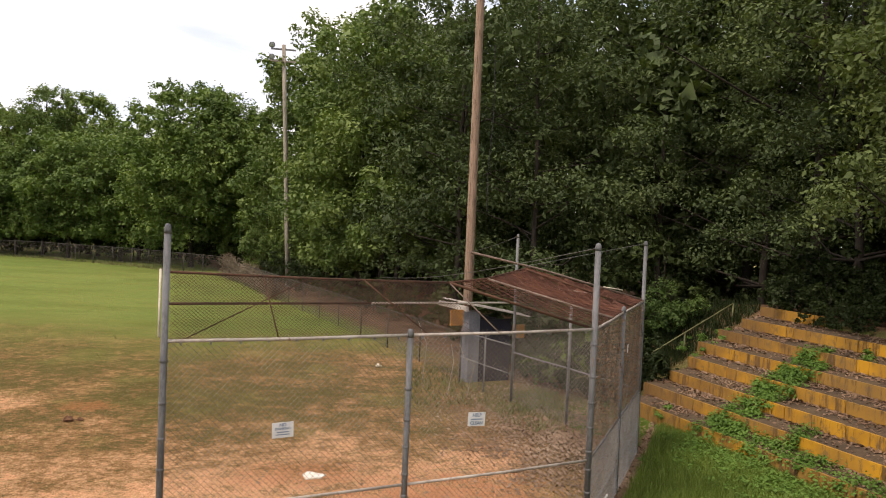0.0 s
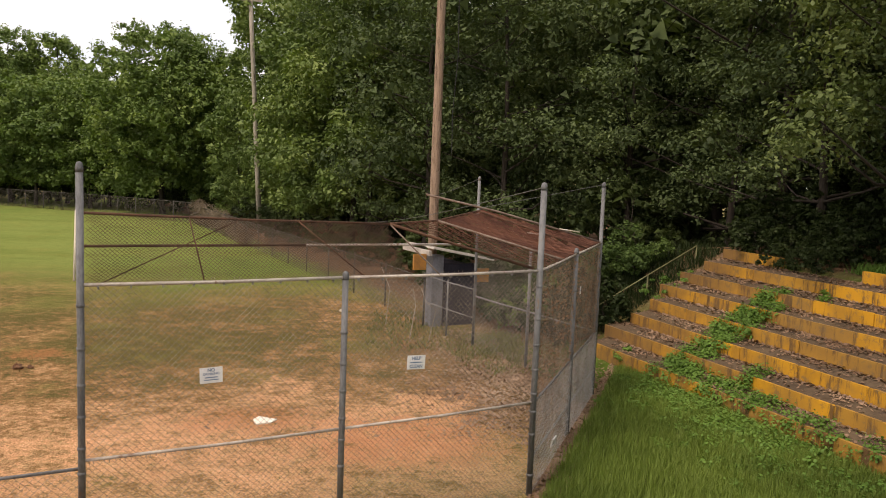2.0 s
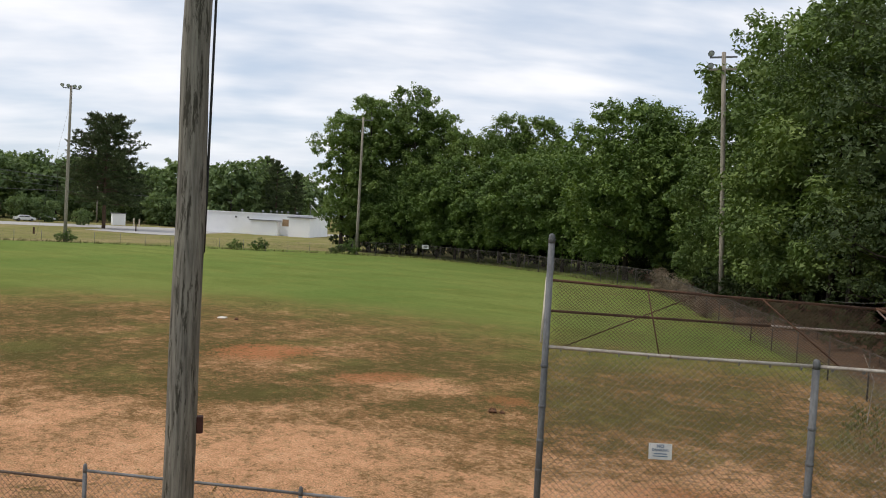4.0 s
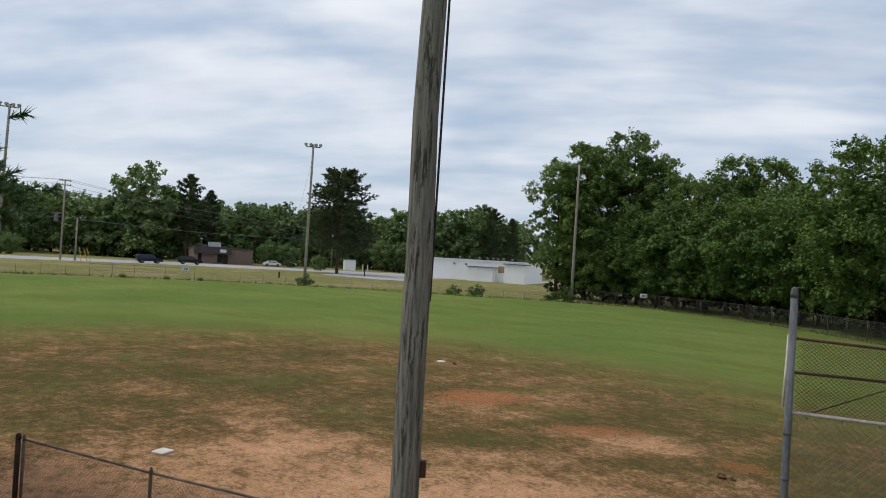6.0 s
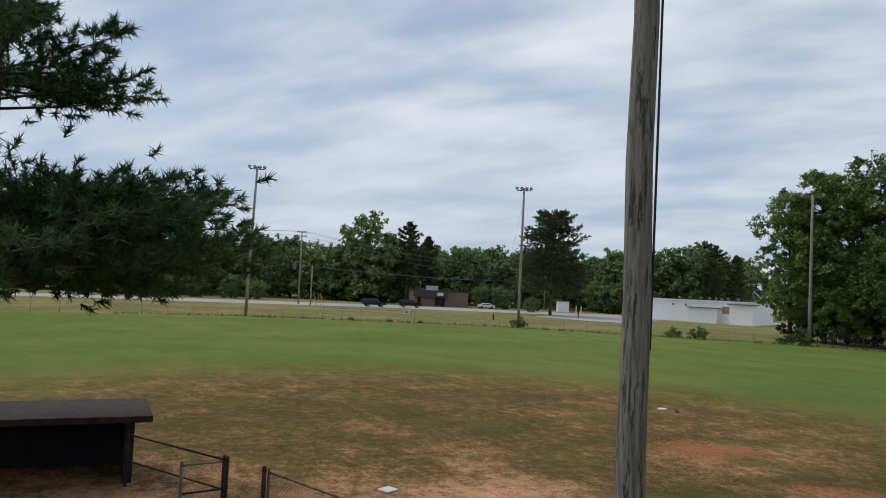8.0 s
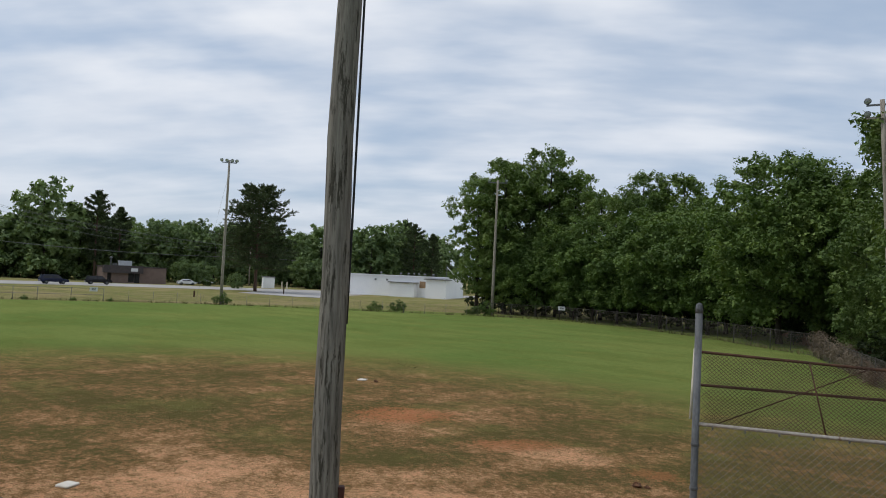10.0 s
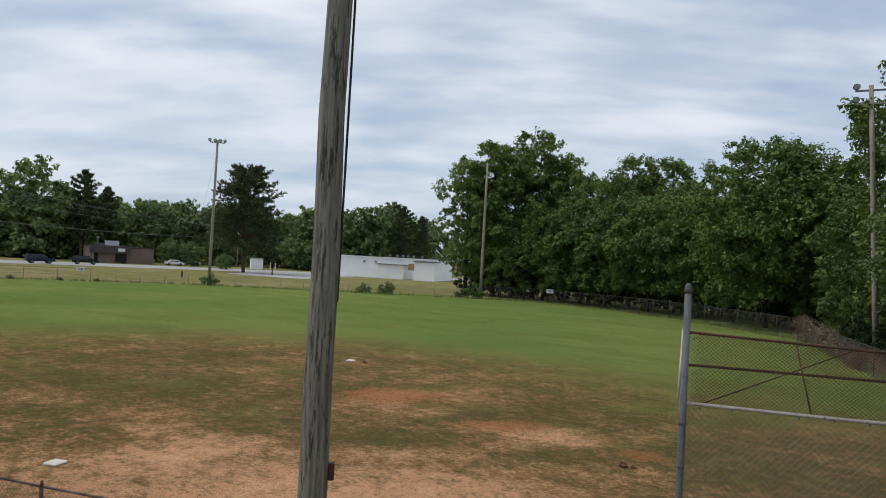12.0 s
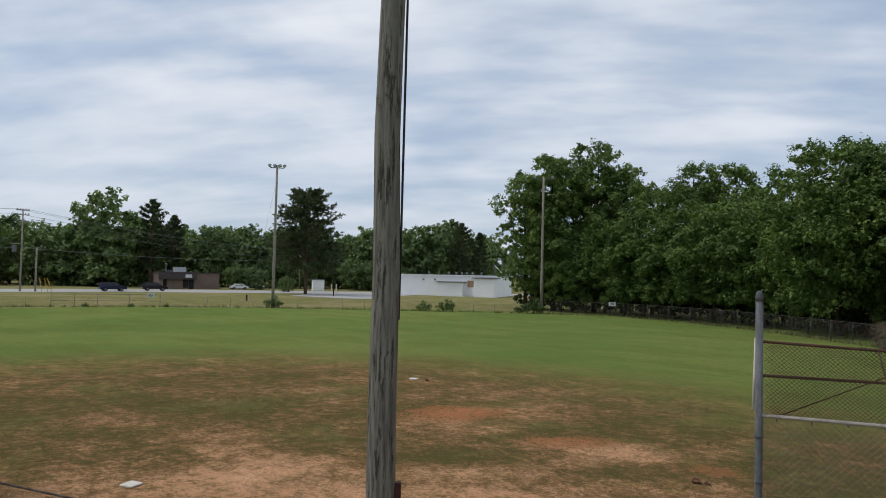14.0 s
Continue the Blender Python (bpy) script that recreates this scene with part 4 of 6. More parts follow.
field_pine = pine("pine_tree", "tall dark pine beside the parking lot", 82, 22.6, 5.0, 8.0, 17, 9, 17, 24, 0.5, NEEDLE_FAR, 0.06, group=FAR, climb=0.03, bushy=0.17, waver=0.07,
                  levels=[(5.4 + 0.95 * k, 12, 9.4 * math.sqrt(max(0.05, 1 - ((5.4 + 0.95 * k - 8.5) / 14.6) ** 2))) for k in range(18)])
stand(field_pine, -141.0, 91.0, 20, 1.0)
used = 0
for az, dist, s, kind in ((71.2, 218, 1.36, 1), (72.4, 222, 1.15, 0), (69.8, 226, 1.1, 0), (46.9, 215, 1.06, 1), (48.6, 212, 1.25, 0), (50.0, 220, 1.1, 0)):
    x, y = polar(az, dist)
    another(far_trees[kind], x, y, az * 31, s)
for i, (az, dist, s) in enumerate(((68.1, 218, 1.0), (66.6, 224, 0.85), (45.4, 210, 0.82), (44.0, 214, 0.72), (46.2, 222, 0.9))):
    x, y = polar(az, dist)
    stand(far_pine, x, y, 10, s) if i == 0 else another(far_pine, x, y, 77 * i, s)
for i in range(46):
    az = 43.5 + i * 1.28
    dist = 226 + 18 * rng0.random() + (0 if i % 3 else 16)
    x, y = polar(az, dist)
    kind = (0, 2, 1, 0)[i % 4]
    s = (0.95 if kind == 1 else 1.2 if kind == 0 else 1.4) * (0.90 + 0.17 * rng0.random())
    if used < 3 and kind == used:
        stand(far_trees[kind], x, y, 0, s)
        used += 1
    else:
        another(far_trees[kind], x, y, rng0.random() * 360, s)
for i in range(26):
    az = 43 + i * 2.3
    x, y = polar(az, 270 + 30 * rng0.random())
    another(far_trees[i % 3], x, y, rng0.random() * 360, (1.2, 0.96, 1.42)[i % 3] * (1.08 + 0.1 * rng0.random()))
# unseen trees added behind the viewpoint to close the horizon
for i in range(9):
    az = 112 + i * 23
    x, y = polar(az, 90 + 30 * rng0.random())
    another(far_trees[i % 3], x, y, rng0.random() * 360, 1.0 + 0.3 * rng0.random())
for az, dist, s in ((80.2, 222, 1.25), (84.0, 216, 1.45), (87.5, 212, 1.5), (91.0, 214, 1.4), (83.5, 196, 0.45), (81.0, 198, 0.5), (79.2, 197, 0.4), (86, 195, 0.5), (89, 196, 0.55), (58.6, 188, 0.32), (60.8, 205, 0.5), (62.0, 208, 0.55), (55.0, 232, 0.6), (53.5, 218, 0.75), (52.4, 214, 0.7)):
    x, y = polar(az, dist)
    another(far_trees[2], x, y, rng0.random() * 360, s)

# the pine whose boughs reach in beside the field
tiers = [(5.0 + 0.2 * k, 19, 5.6) for k in range(7)] + [(8.2 + 0.4 * k, 7, 3.2) for k in range(3)] + [(10.4 + 1.1 * k, 6, 3.2 - 0.6 * k) for k in range(4)]
near_pine = pine("white_pine", "dark green white pine with long soft needles", 91, 15.0, 4.3, 7.0, 15, 10, 38, 40, 0.20, NEEDLE, 0.015, r0=0.22, bushy=0.16, inner=0.36, climb=-0.02, waver=0.035, levels=tiers)
stand(near_pine, *polar(97.6, 17.0), 24, 1.0)

# small bushes at the outfield fence
for x, y, s in ((-89.95, 53.15, 0.72), (-75.6, 67.4, 0.62), (-73.2, 69.4, 0.75), (-65.0, 78.0, 0.9), (-66.5, 76.8, 0.5), (-97.0, 36.6, 0.22), (-98.6, 31.5, 0.26), (-95.4, 40.5, 0.22)):
    b = another(bushes[0], x, y, x * 13, s)
    tagged(b, "small leafy bush grown into the outfield fence", "bush", "bushes at the outfield fence")

# ---- fences ----


def ray_strip(p0, p1, z0, z1, gap, r, geo, sag=0.0):
    """Woven wire: two sets of crossing diagonal strands between two uprights."""
    a, b = Vector((*p0, 0)), Vector((*p1, 0))
    span = (b - a).length
    d = (b - a) / span
    side = Vector((-d.y, d.x, 0))
    hgt = z1 - z0
    for sign in (1, -1):
        s = -hgt if sign > 0 else 0.0
        stop = span if sign > 0 else span + hgt
        while s < stop:
            # strand from (s, 0) to (s + sign * hgt, hgt), cut to the panel
            h0, h1 = 0.0, hgt
            if sign > 0:
                h0, h1 = max(0.0, -s), min(hgt, span - s)
            else:
                h0, h1 = max(0.0, s - span), min(hgt, s)
            if h1 - h0 > 0.02:
                off = side * (r * 0.6 * sign)
                q0 = a + d * (s + sign * h0) + Vector((0, 0, z0 + h0)) + off
                q1 = a + d * (s + sign * h1) + Vector((0, 0, z0 + h1)) + off
                geo.tube([q0, q1], r, 3, False)
            s += gap


def woven(c00, c10, c01, c11, nu, nv, r, geo, bits=6, sag=0.0):
    """Woven wire over a four-cornered, slightly hanging sheet."""
    c00, c10, c01, c11 = (Vector(c) for c in (c00, c10, c01, c11))

    def at_(u, v):
        p = (c00 * (1 - u) + c10 * u) * (1 - v) + (c01 * (1 - u) + c11 * u) * v
        p.z -= sag * math.sin(math.pi * u) * math.sin(math.pi * v) - 0.012 * math.sin(u * 37 + v * 23)
        return p
    total = nu + nv
    for sign in (1, -1):
        for k in range(1, total):
            pts = []
            for i in range(bits + 1):
                v = i / bits
                u = (k - v * nv) / nu if sign > 0 else (k - (1 - v) * nv) / nu
                if 0 <= u <= 1:
                    pts.append(at_(u, v))
            if len(pts) > 1:
                geo.tube(pts, r, 3, False)


def post_geo(x, y, z0, z1, r, cap=True, n=12):
    g = Geo()
    g.tube([(x, y, z0), (x, y, z1)], r, n)
    if cap:
        g.lathe((x, y, z1 - 0.05), [(r * 1.08, 0), (r * 1.08, 0.05), (r * 0.98, 0.065), (r * 0.9, 0.09), (r * 0.55, 0.11), (0.004, 0.115)], n)
    return g


def band_geo(x, y, z, r):
    return Geo().lathe((x, y, z - 0.018), [(r * 1.1, 0), (r * 1.17, 0.004), (r * 1.17, 0.032), (r * 1.1, 0.036)], 12)


PL, PM, PC, PE, PF = (-3.72, 8.1), (-0.93, 9.42), (1.82, 10.85), (4.05, 16.38), (1.62, 20.9)
PW = ((PC[0] + PE[0]) / 2, (PC[1] + PE[1]) / 2)
PR = ((PE[0] + PF[0]) / 2, (PE[1] + PF[1]) / 2)
TOP, MIDR, LOWR = 3.48, 1.47, 0.60


def lerp2(a, b, t, z):
    return (a[0] + (b[0] - a[0]) * t, a[1] + (b[1] - a[1]) * t, z)


bs = thing("backstop", (-1.0, 9.5, 0), "tall chain link backstop with rusty overhang behind home plate", "backstop")
for (x, y), top, r, mat_ in ((PL, 4.775, 0.04, GALV), (PM, 3.50, 0.042, GALV), (PC, 4.73, 0.047, GALV), (PE, 4.77, 0.042, GALV), (PW, 3.53, 0.042, GALV), (PF, 4.80, 0.042, GALV), (PR, 3.53, 0.04, GALV_DARK)):
    post = part("post", post_geo(x, y, -0.1, top, r), mat_, bs, smooth=True)
    for z in (0.35, 0.95, 1.35, 1.62, 1.95, 2.35, 2.78, 3.22):
        if top > 4 or z < 3:
            part("tie_band", band_geo(x, y, z + 0.03 * math.sin(x * 9 + z * 5), r), GALV, post, smooth=True)
for a, b in ((PL, PM), (PM, PC), (PC, PW), (PW, PE), (PE, PR), (PR, PF)):
    wing = a in (PC, PW) or b in (PW, PE)
    for z, r in ((TOP, 0.021), (MIDR, 0.020)) + (((LOWR, 0.02),) if a in (PC, PW) else ()):
        m_ = RAIL_PALE if a in (PL, PM) or z == TOP else GALV_DARK
        part("rail", Geo().tube([lerp2(a, b, 0, z), lerp2(a, b, 0.5, z - 0.012), lerp2(a, b, 1, z)], r, 8), m_, bs, smooth=True)
    net = Geo()
    ray_strip(a, b, 0.03, TOP, 0.078, 0.0025 if a in (PL, PM) else 0.0022, net)
    part("wire_mesh", net, WIRE, bs, "woven galvanised chain link wire")
    ends = Geo()
    n_ = int(math.dist(a, b) / 0.055)
    for k in range(n_):
        x, y, z = lerp2(a, b, (k + 0.5) / n_, MIDR - 0.012 * math.sin(math.pi * (k + 0.5) / n_))
        ends.tube([(x - 0.012, y - 0.02, z + 0.01), (x + 0.012 * math.sin(k * 2.3), y - 0.022, z - 0.045 - 0.012 * math.sin(k * 1.7))], 0.0045, 3, False)
    for k in range(n_):
        x, y, z = lerp2(a, b, (k + 0.5) / n_, TOP)
        ends.tube([(x - 0.012, y - 0.012, z - 0.01), (x + 0.014 * math.sin(k * 2.1), y - 0.016, z + 0.036 + 0.014 * math.sin(k * 1.3))], 0.0042, 3, False)
    tagged(part("wire_fringe", ends, RUST_WIRE if wing else WIRE, bs), "twisted wire ends along the rails", kind="stuff")
# second layer of worn netting low on the wing
for a, b in ((PC, PW), (PW, PE)):
    net = Geo()
    ray_strip((a[0] + 0.03, a[1] - 0.01), (b[0] + 0.03, b[1] - 0.01), 0.03, MIDR, 0.085, 0.0024, net)
    part("wire_mesh", net, WIRE_PALE, bs, "second layer of pale wire")
for a, b in ((PL, PM), (PM, PC), (PC, PW), (PW, PE)):
    for k in range(9):
        x, y, z = lerp2(a, b, (k + 0.5) / 9, TOP)
        part("wire_tie", Geo().lathe((x, y, z - 0.03), [(0.028, 0), (0.031, 0.008), (0.028, 0.016)], 6, axis=(b[0] - a[0], b[1] - a[1], 0)), GALV_DARK, bs)
# the overhang
HN = Vector((-0.448, 0.894, 0))
hood_l = Vector((-3.90, 8.48, 4.255))
hood_v = Vector((-0.43, 10.53, 4.12))
mid_l, mid_r = Vector((-3.80, 8.30, 3.89)), Vector((0.62, 11.1, 3.81))
hood_2, hood_3, end_out = Vector((0.32, 13.59, 4.01)), Vector((1.2, 15.3, 4.14)), Vector((0.10, 16.3, 4.42))
corner, end_post = Vector((*PC, TOP + 0.02)), Vector((*PE, TOP + 0.02))


def bar(points, r, material, label="", n=7):
    part("overhang_pipe", Geo().tube(points, r, n), material, bs, label, smooth=True)


bar([hood_l, hood_l.lerp(hood_v, 0.5) + Vector((0, 0, -0.015)), hood_v], 0.017, RUST, "rusted pipe")
bar([mid_l, mid_l.lerp(mid_r, 0.25), mid_l.lerp(mid_r, 0.52)], 0.017, RUST, "rusted pipe")
bar([mid_l.lerp(mid_r, 0.521), mid_l.lerp(mid_r, 0.75), mid_r], 0.017, RAIL_PALE, "pale pipe wrapped with wire")
bar([Vector((*PL, 3.49)) + Vector((-0.075, 0.02, 0.03)), hood_l + Vector((-0.03, 0, 0.03))], 0.014, PALE_PIPE, "pale weathered pipe")
for t0, top in ((0.27, hood_l.lerp(hood_v, 0.305)), (0.60, hood_l.lerp(hood_v, 0.655))):
    bar([lerp2(PL, PC, t0 - 0.055, TOP), top], 0.009, RUST, "rusted pipe")
bar([lerp2(PL, PC, 0.03, TOP), hood_l.lerp(hood_v, 0.47)], 0.007, RUST, "thin rusted brace")
bar([hood_v, Vector((1.72, 10.86, TOP + 0.03))], 0.022, RUST, "rusted pipe")
bar([hood_v, Vector((0.30, 10.04, TOP))], 0.011, PIPE_BROWN, "rusted pipe")
bar([hood_2, Vector(lerp2(PC, PE, 0.30, TOP))], 0.022, PIPE_BROWN, "rusted pipe")
bar([hood_3, Vector(lerp2(PC, PE, 0.72, TOP))], 0.02, RUST, "rusted pipe")
bar([end_out, end_out.lerp(end_post, 0.4) + Vector((0, 0, 0.05)), end_post], 0.026, PIPE_BROWN, "rusted pipe")
bar([hood_v, hood_2, hood_3, end_out.lerp(end_post, 0.32)], 0.02, RUST, "rusted pipe")


def sheet(c00, c10, c01, c11, nu, nv, sag=0.0, r=0.0042, material=None):
    g = Geo()
    woven(c00, c10, c01, c11, nu, nv, r, g, 6, sag)
    part("overhang_mesh", g, material or RUST_SHEET, bs, "rusted chain link sheet")


sheet(lerp2(PL, PC, 0, TOP), lerp2(PL, PC, 0.66, TOP), hood_l, hood_v, 84, 20, 0.0, 0.0034, RUST_WIRE)
w30, w72 = Vector(lerp2(PC, PE, 0.30, TOP)), Vector(lerp2(PC, PE, 0.72, TOP))
sheet(corner, w30, hood_v, hood_2, 20, 27, 0.0, 0.003)
sheet(w30, w72, hood_2, hood_3, 46, 46, 0.08, 0.0032)
sheet(w72, end_post, hood_3, end_out.lerp(end_post, 0.32), 34, 42, 0.06, 0.0032)
sheet(w30, w72, hood_2 + Vector((0, 0, -0.03)), hood_3 + Vector((0, 0, -0.03)), 47, 39, 0.10, 0.005)
sheet(w72, end_post, hood_3 + Vector((0, 0, -0.03)), end_out.lerp(end_post, 0.32), 37, 37, 0.09, 0.005)
for p, q in (((3.0, 15.8, 3.80), (3.45, 15.86, 3.74)),):
    bar([p, q], 0.011, PALE_PIPE, "loose pale stick caught in the mesh", 5)

# signs wired to the backstop


def letters(text, size, m, material, parent):
    cu = bpy.data.curves.new("lettering", "FONT")
    cu.body, cu.size, cu.align_x, cu.align_y, cu.extrude, cu.offset = text, size, "CENTER", "CENTER", 0.001, size * 0.03
    tmp = bpy.data.objects.new("lettering", cu)
    me = bpy.data.meshes.new_from_object(tmp)
    bpy.data.objects.remove(tmp)
    me.transform(m)
    me.materials.clear()
    me.materials.append(material)
    ob = new("lettering", me)
    ob.parent = parent
    return ob


def notice(x, y, z, turn, lean, rows, label, size=(0.265, 0.19)):
    """A small plate; its face towards the camera's bank."""
    t = thing("notice_sign", (0, 0, 0), label, "sign", "signs on the backstop")
    face = pose(0, 0, 0, 90, 0, 0)
    plate = Geo().box((0, 0, 0), (size[0], 0.006, size[1]), 0, 0, 0.0)
    ob = part("plate", plate, SIGN_WHITE, t)
    for k, (kind, text, zz, h, wdt) in enumerate(rows):
        if kind == "text":
            letters(text, h, pose(0, -0.0045, zz) @ face, SIGN_BLUE, ob)
        else:
            part("print_bar", Geo().box((0, -0.0045, zz), (wdt, 0.003, h), 0, 0, 0), SIGN_BLUE, ob)
    for sx in (-1, 1):
        part("wire_tie", Geo().tube([(sx * size[0] * 0.43, -0.006, size[1] * 0.42), (sx * size[0] * 0.43, 0.03, size[1] * 0.47)], 0.004, 4), GALV, t)
    t.matrix_basis = pose(x, y, z, 0, lean, turn)
    return t


notice(-2.42, 8.62, 2.36, 25, -1.5, (("text", "NO", 0.062, 0.055, 0), ("text", "DRINKING", 0.016, 0.04, 0), ("bar", "", -0.026, 0.012, 0.15), ("bar", "", -0.056, 0.010, 0.17)), "white notice plate with blue print wired to chain link")
notice(0.02, 9.78, 2.30, 25, 2.5, (("text", "HELP", 0.055, 0.062, 0), ("bar", "", 0.0, 0.014, 0.18), ("text", "CLEAN", -0.055, 0.062, 0)), "white notice plate asking for help to keep clean")
notice(3.05, 13.63, 2.80, 70, 0, (("bar", "", 0.0, 0.03, 0.06),), "small pale tag on the backstop wing", (0.13, 0.15))
solo("trash_scrap", Geo().box((2.45, 12.35, 0.33), (0.26, 0.03, 0.14), 65, 12), SIGN_WHITE, "crumpled white scrap caught at the foot of the fence", "litter")

# guy strands from the tall posts, far ends set to fit the camera's view
for a, b, drop in (((1.82, 10.85, 4.72), (-3.0, 30.0, 2.85), 0.2), ((4.05, 16.38, 4.78), (1.25, 15.35, 4.2), 0.0), ((1.62, 20.9, 4.8), (0.30, 26.0, 4.1), 0.05)):
    a, b = Vector(a), Vector(b)
    pts = [a.lerp(b, k / 8) - Vector((0, 0, drop * math.sin(math.pi * k / 8))) for k in range(9)]
    solo("guy_wire", Geo().tube(pts, 0.0065, 5), STRAND, "thin steel strand strung from a backstop post", "cable", "guy strands")


def fence(name, pts, height, label, gap=0.12, wire=0.0028, post_r=0.03, rail=True, post_mat=None, spacing=3.05, mid=False, wire_mat=None, group="", first=True):
    """A chain link run along a line of corners; first: with a post at its start."""
    post_mat = post_mat or GALV_DARK
    f = thing(name, (*pts[0], 0), label, "fence", group)
    for a, b in zip(pts, pts[1:]):
        span = math.dist(a, b)
        n = max(1, round(span / spacing))
        for i in range(n):
            x, y, _ = lerp2(a, b, i / n, 0)
            x1, y1, _ = lerp2(a, b, (i + 1) / n, 0)
            if first or i or a != pts[0]:
                part("post", post_geo(x, y, -0.05, height + 0.03, post_r, True, 8), post_mat, f, smooth=True)
            if rail:
                part("rail", Geo().tube([(x, y, height), (x1, y1, height)], post_r * 0.7, 6), post_mat, f, smooth=True)
            if mid:
                part("rail", Geo().tube([(x, y, height * 0.5), (x1, y1, height * 0.5)], post_r * 0.6, 6), post_mat, f, smooth=True)
        if gap:
            net = Geo()
            ray_strip(a, b, 0.03, height - 0.01, gap, wire, net)
            part("wire_mesh", net, wire_mat or WIRE_DARK, f)
    x, y = pts[-1]
    part("post", post_geo(x, y, -0.05, height + 0.03, post_r, True, 8), post_mat, f, smooth=True)
    return f


# low fence from the backstop towards third base, with a gate
fence("low_fence", (PL, (-9.08, 5.62)), 1.38, "low galvanised chain link fence beside the backstop", 0.085, 0.0024, 0.028, wire_mat=WIRE)
fence("low_fence", ((-9.10, 5.61), (-12.0, 4.33), (-15.0, 3.15)), 1.24, "low rusted chain link fence towards third base", 0.085, 0.003, 0.028, post_mat=PIPE_BROWN, wire_mat=PIPE_BROWN, first=False)
solo("gate_post", post_geo(-15.01, 3.06, -0.05, 1.3, 0.045), RUST_DARK, "dark rusted gate post", "gate post", smooth=True)
gate = thing("gate", (-16.2, 2.53, 0), "open dark rusted pipe gate in the low fence", "gate")
part("hinge_post", post_geo(-16.2, 2.48, -0.05, 1.28, 0.04), RUST_DARK, gate, smooth=True)
part("end_post", post_geo(-15.98, 1.62, -0.05, 1.26, 0.035), GALV_DARK, gate, smooth=True)
for z in (1.22, 0.66, 0.12):
    part("gate_rail", Geo().tube([(-16.2, 2.5, z), (-15.98, 1.62, z)], 0.022, 8), RUST_DARK if z < 1 else GALV_DARK, gate, smooth=True)
net = Geo()
ray_strip((-16.2, 2.5), (-15.98, 1.62), 0.12, 1.22, 0.085, 0.002, net)
part("wire_mesh", net, WIRE, gate)
fence("pipe_fence", ((-16.22, 2.55), (-19.35, 0.75)), 1.22, "dark rusted pipe fence by the far dugout", 0, 0.002, 0.032, mid=True, post_mat=RUST_DARK, spacing=2.6)

# first base line fence with dead vines, and the outfield fence
fence("line_fence", ((0.2, 23.6), (-1.2, 27.0), (-12.4, 50.2), (-19.4, 64.4)), 1.55, "chain link fence along the first base line", 0.10, 0.003, 0.028, post_mat=POST_OLD)
fence("outfield_fence", ((-19.4, 64.4), (-31.0, 73.3), (-43.5, 80.0), (-56.5, 83.0), (-64.6, 78.0)), 1.75, "chain link fence round the outfield corner", 0.14, 0.0035, 0.032, post_mat=POST_OLD)
fence("outfield_fence", ((-64.6, 78.0), (-74.4, 67.8), (-83.0, 59.4), (-91.2, 50.6), (-96.2, 40.0)), 1.35, "sagging chain link fence at the deep outfield", 0.16, 0.003, 0.022, rail=False)
fence("outfield_fence", ((-96.2, 40.0), (-98.6, 33.0), (-100.0, 28.0)), 1.6, "pipe framed gate section of the outfield fence", 0.16, 0.003, 0.032, mid=True)
fence("outfield_fence", ((-100.0, 28.0), (-102.5, 17.5), (-101.0, 2.0), (-96.0, -16.0)), 1.3, "sagging chain link fence beside the road verge", 0.16, 0.003, 0.022, rail=False)
fence("side_fence", (PF, (0.9, 22.2), (0.2, 23.6)), 1.65, "chain link fence beside the dugout", 0.085, 0.0022, 0.028, mid=True, spacing=1.6)


def distance_sign(x, y, z, turn, text):
    t = thing("distance_sign", (0, 0, 0), "white board with black distance figures on the outfield fence", "sign", "distance signs")
    ob = part("board", Geo().box((0, 0, 0), (0.92, 0.03, 0.5), 0, 0, 0), SIGN_WHITE, t)
    letters(text, 0.36, pose(0, -0.02, 0) @ pose(0, 0, 0, 90), SIGN_BLACK, ob)
    t.matrix_basis = pose(x, y, z, 0, 0, turn)


distance_sign(-95.9, 38.6, 1.5, 68, "300")
distance_sign(-55.9, 82.65, 1.6, 27, "300")

# ---- poles ----


def flood(base, aim, geo_h, geo_l):
    """A bell shaped floodlight at the end of an arm."""
    a = Vector(aim).normalized()
    geo_h.lathe(base, [(0.05, -0.24), (0.09, -0.22), (0.10, -0.1), (0.20, 0.08), (0.245, 0.13), (0.23, 0.14)], 12, axis=a)
    geo_l.lathe(Vector(base) + a * 0.125, [(0.215, 0), (0.20, 0.015), (0.12, 0.04), (0.01, 0.05)], 12, axis=a)


def light_pole(x, y, height, r0, r1, lamps, label, wood, lean=(0, 0), arm=0.0, turn=0.0, arms=1):
    t = thing("light_pole", (x, y, 0), label, "light pole", "field light poles")
    tx, ty = x + lean[0], y + lean[1]
    pts = [(x + lean[0] * k / 4, y + lean[1] * k / 4, -0.2 if k == 0 else height * k / 4) for k in range(5)]
    part("pole", Geo().tube(pts, [r0 + (r1 - r0) * k / 4 for k in range(5)], 12), wood, t, smooth=True)
    ca, sa = math.cos(radians(turn)), math.sin(radians(turn))
    for j in range(arms):
        z = height - 0.35 - 0.9 * j
        part("crossarm", Geo().box((tx, ty, z), (arm * 2, 0.12, 0.12), turn), WOOD_FAR if j else LAMP_GREY, t)
        for s in lamps:
            lx, ly = tx + ca * s * arm, ty + sa * s * arm
            gh, gl = Geo(), Geo()
            flood((lx, ly, z + 0.34), (0.35 * s * ca + 0.75 * (-x) / max(1, abs(x)), 0.35 * s * sa - 0.6, -0.55), gh, gl)
            gh.tube([(lx, ly, z), (lx, ly, z + 0.3)], 0.035, 6)
            lamp = part("floodlight", gh, LAMP_GREY, t, smooth=True)
            part("lens", gl, LAMP_LENS, lamp)
    return t


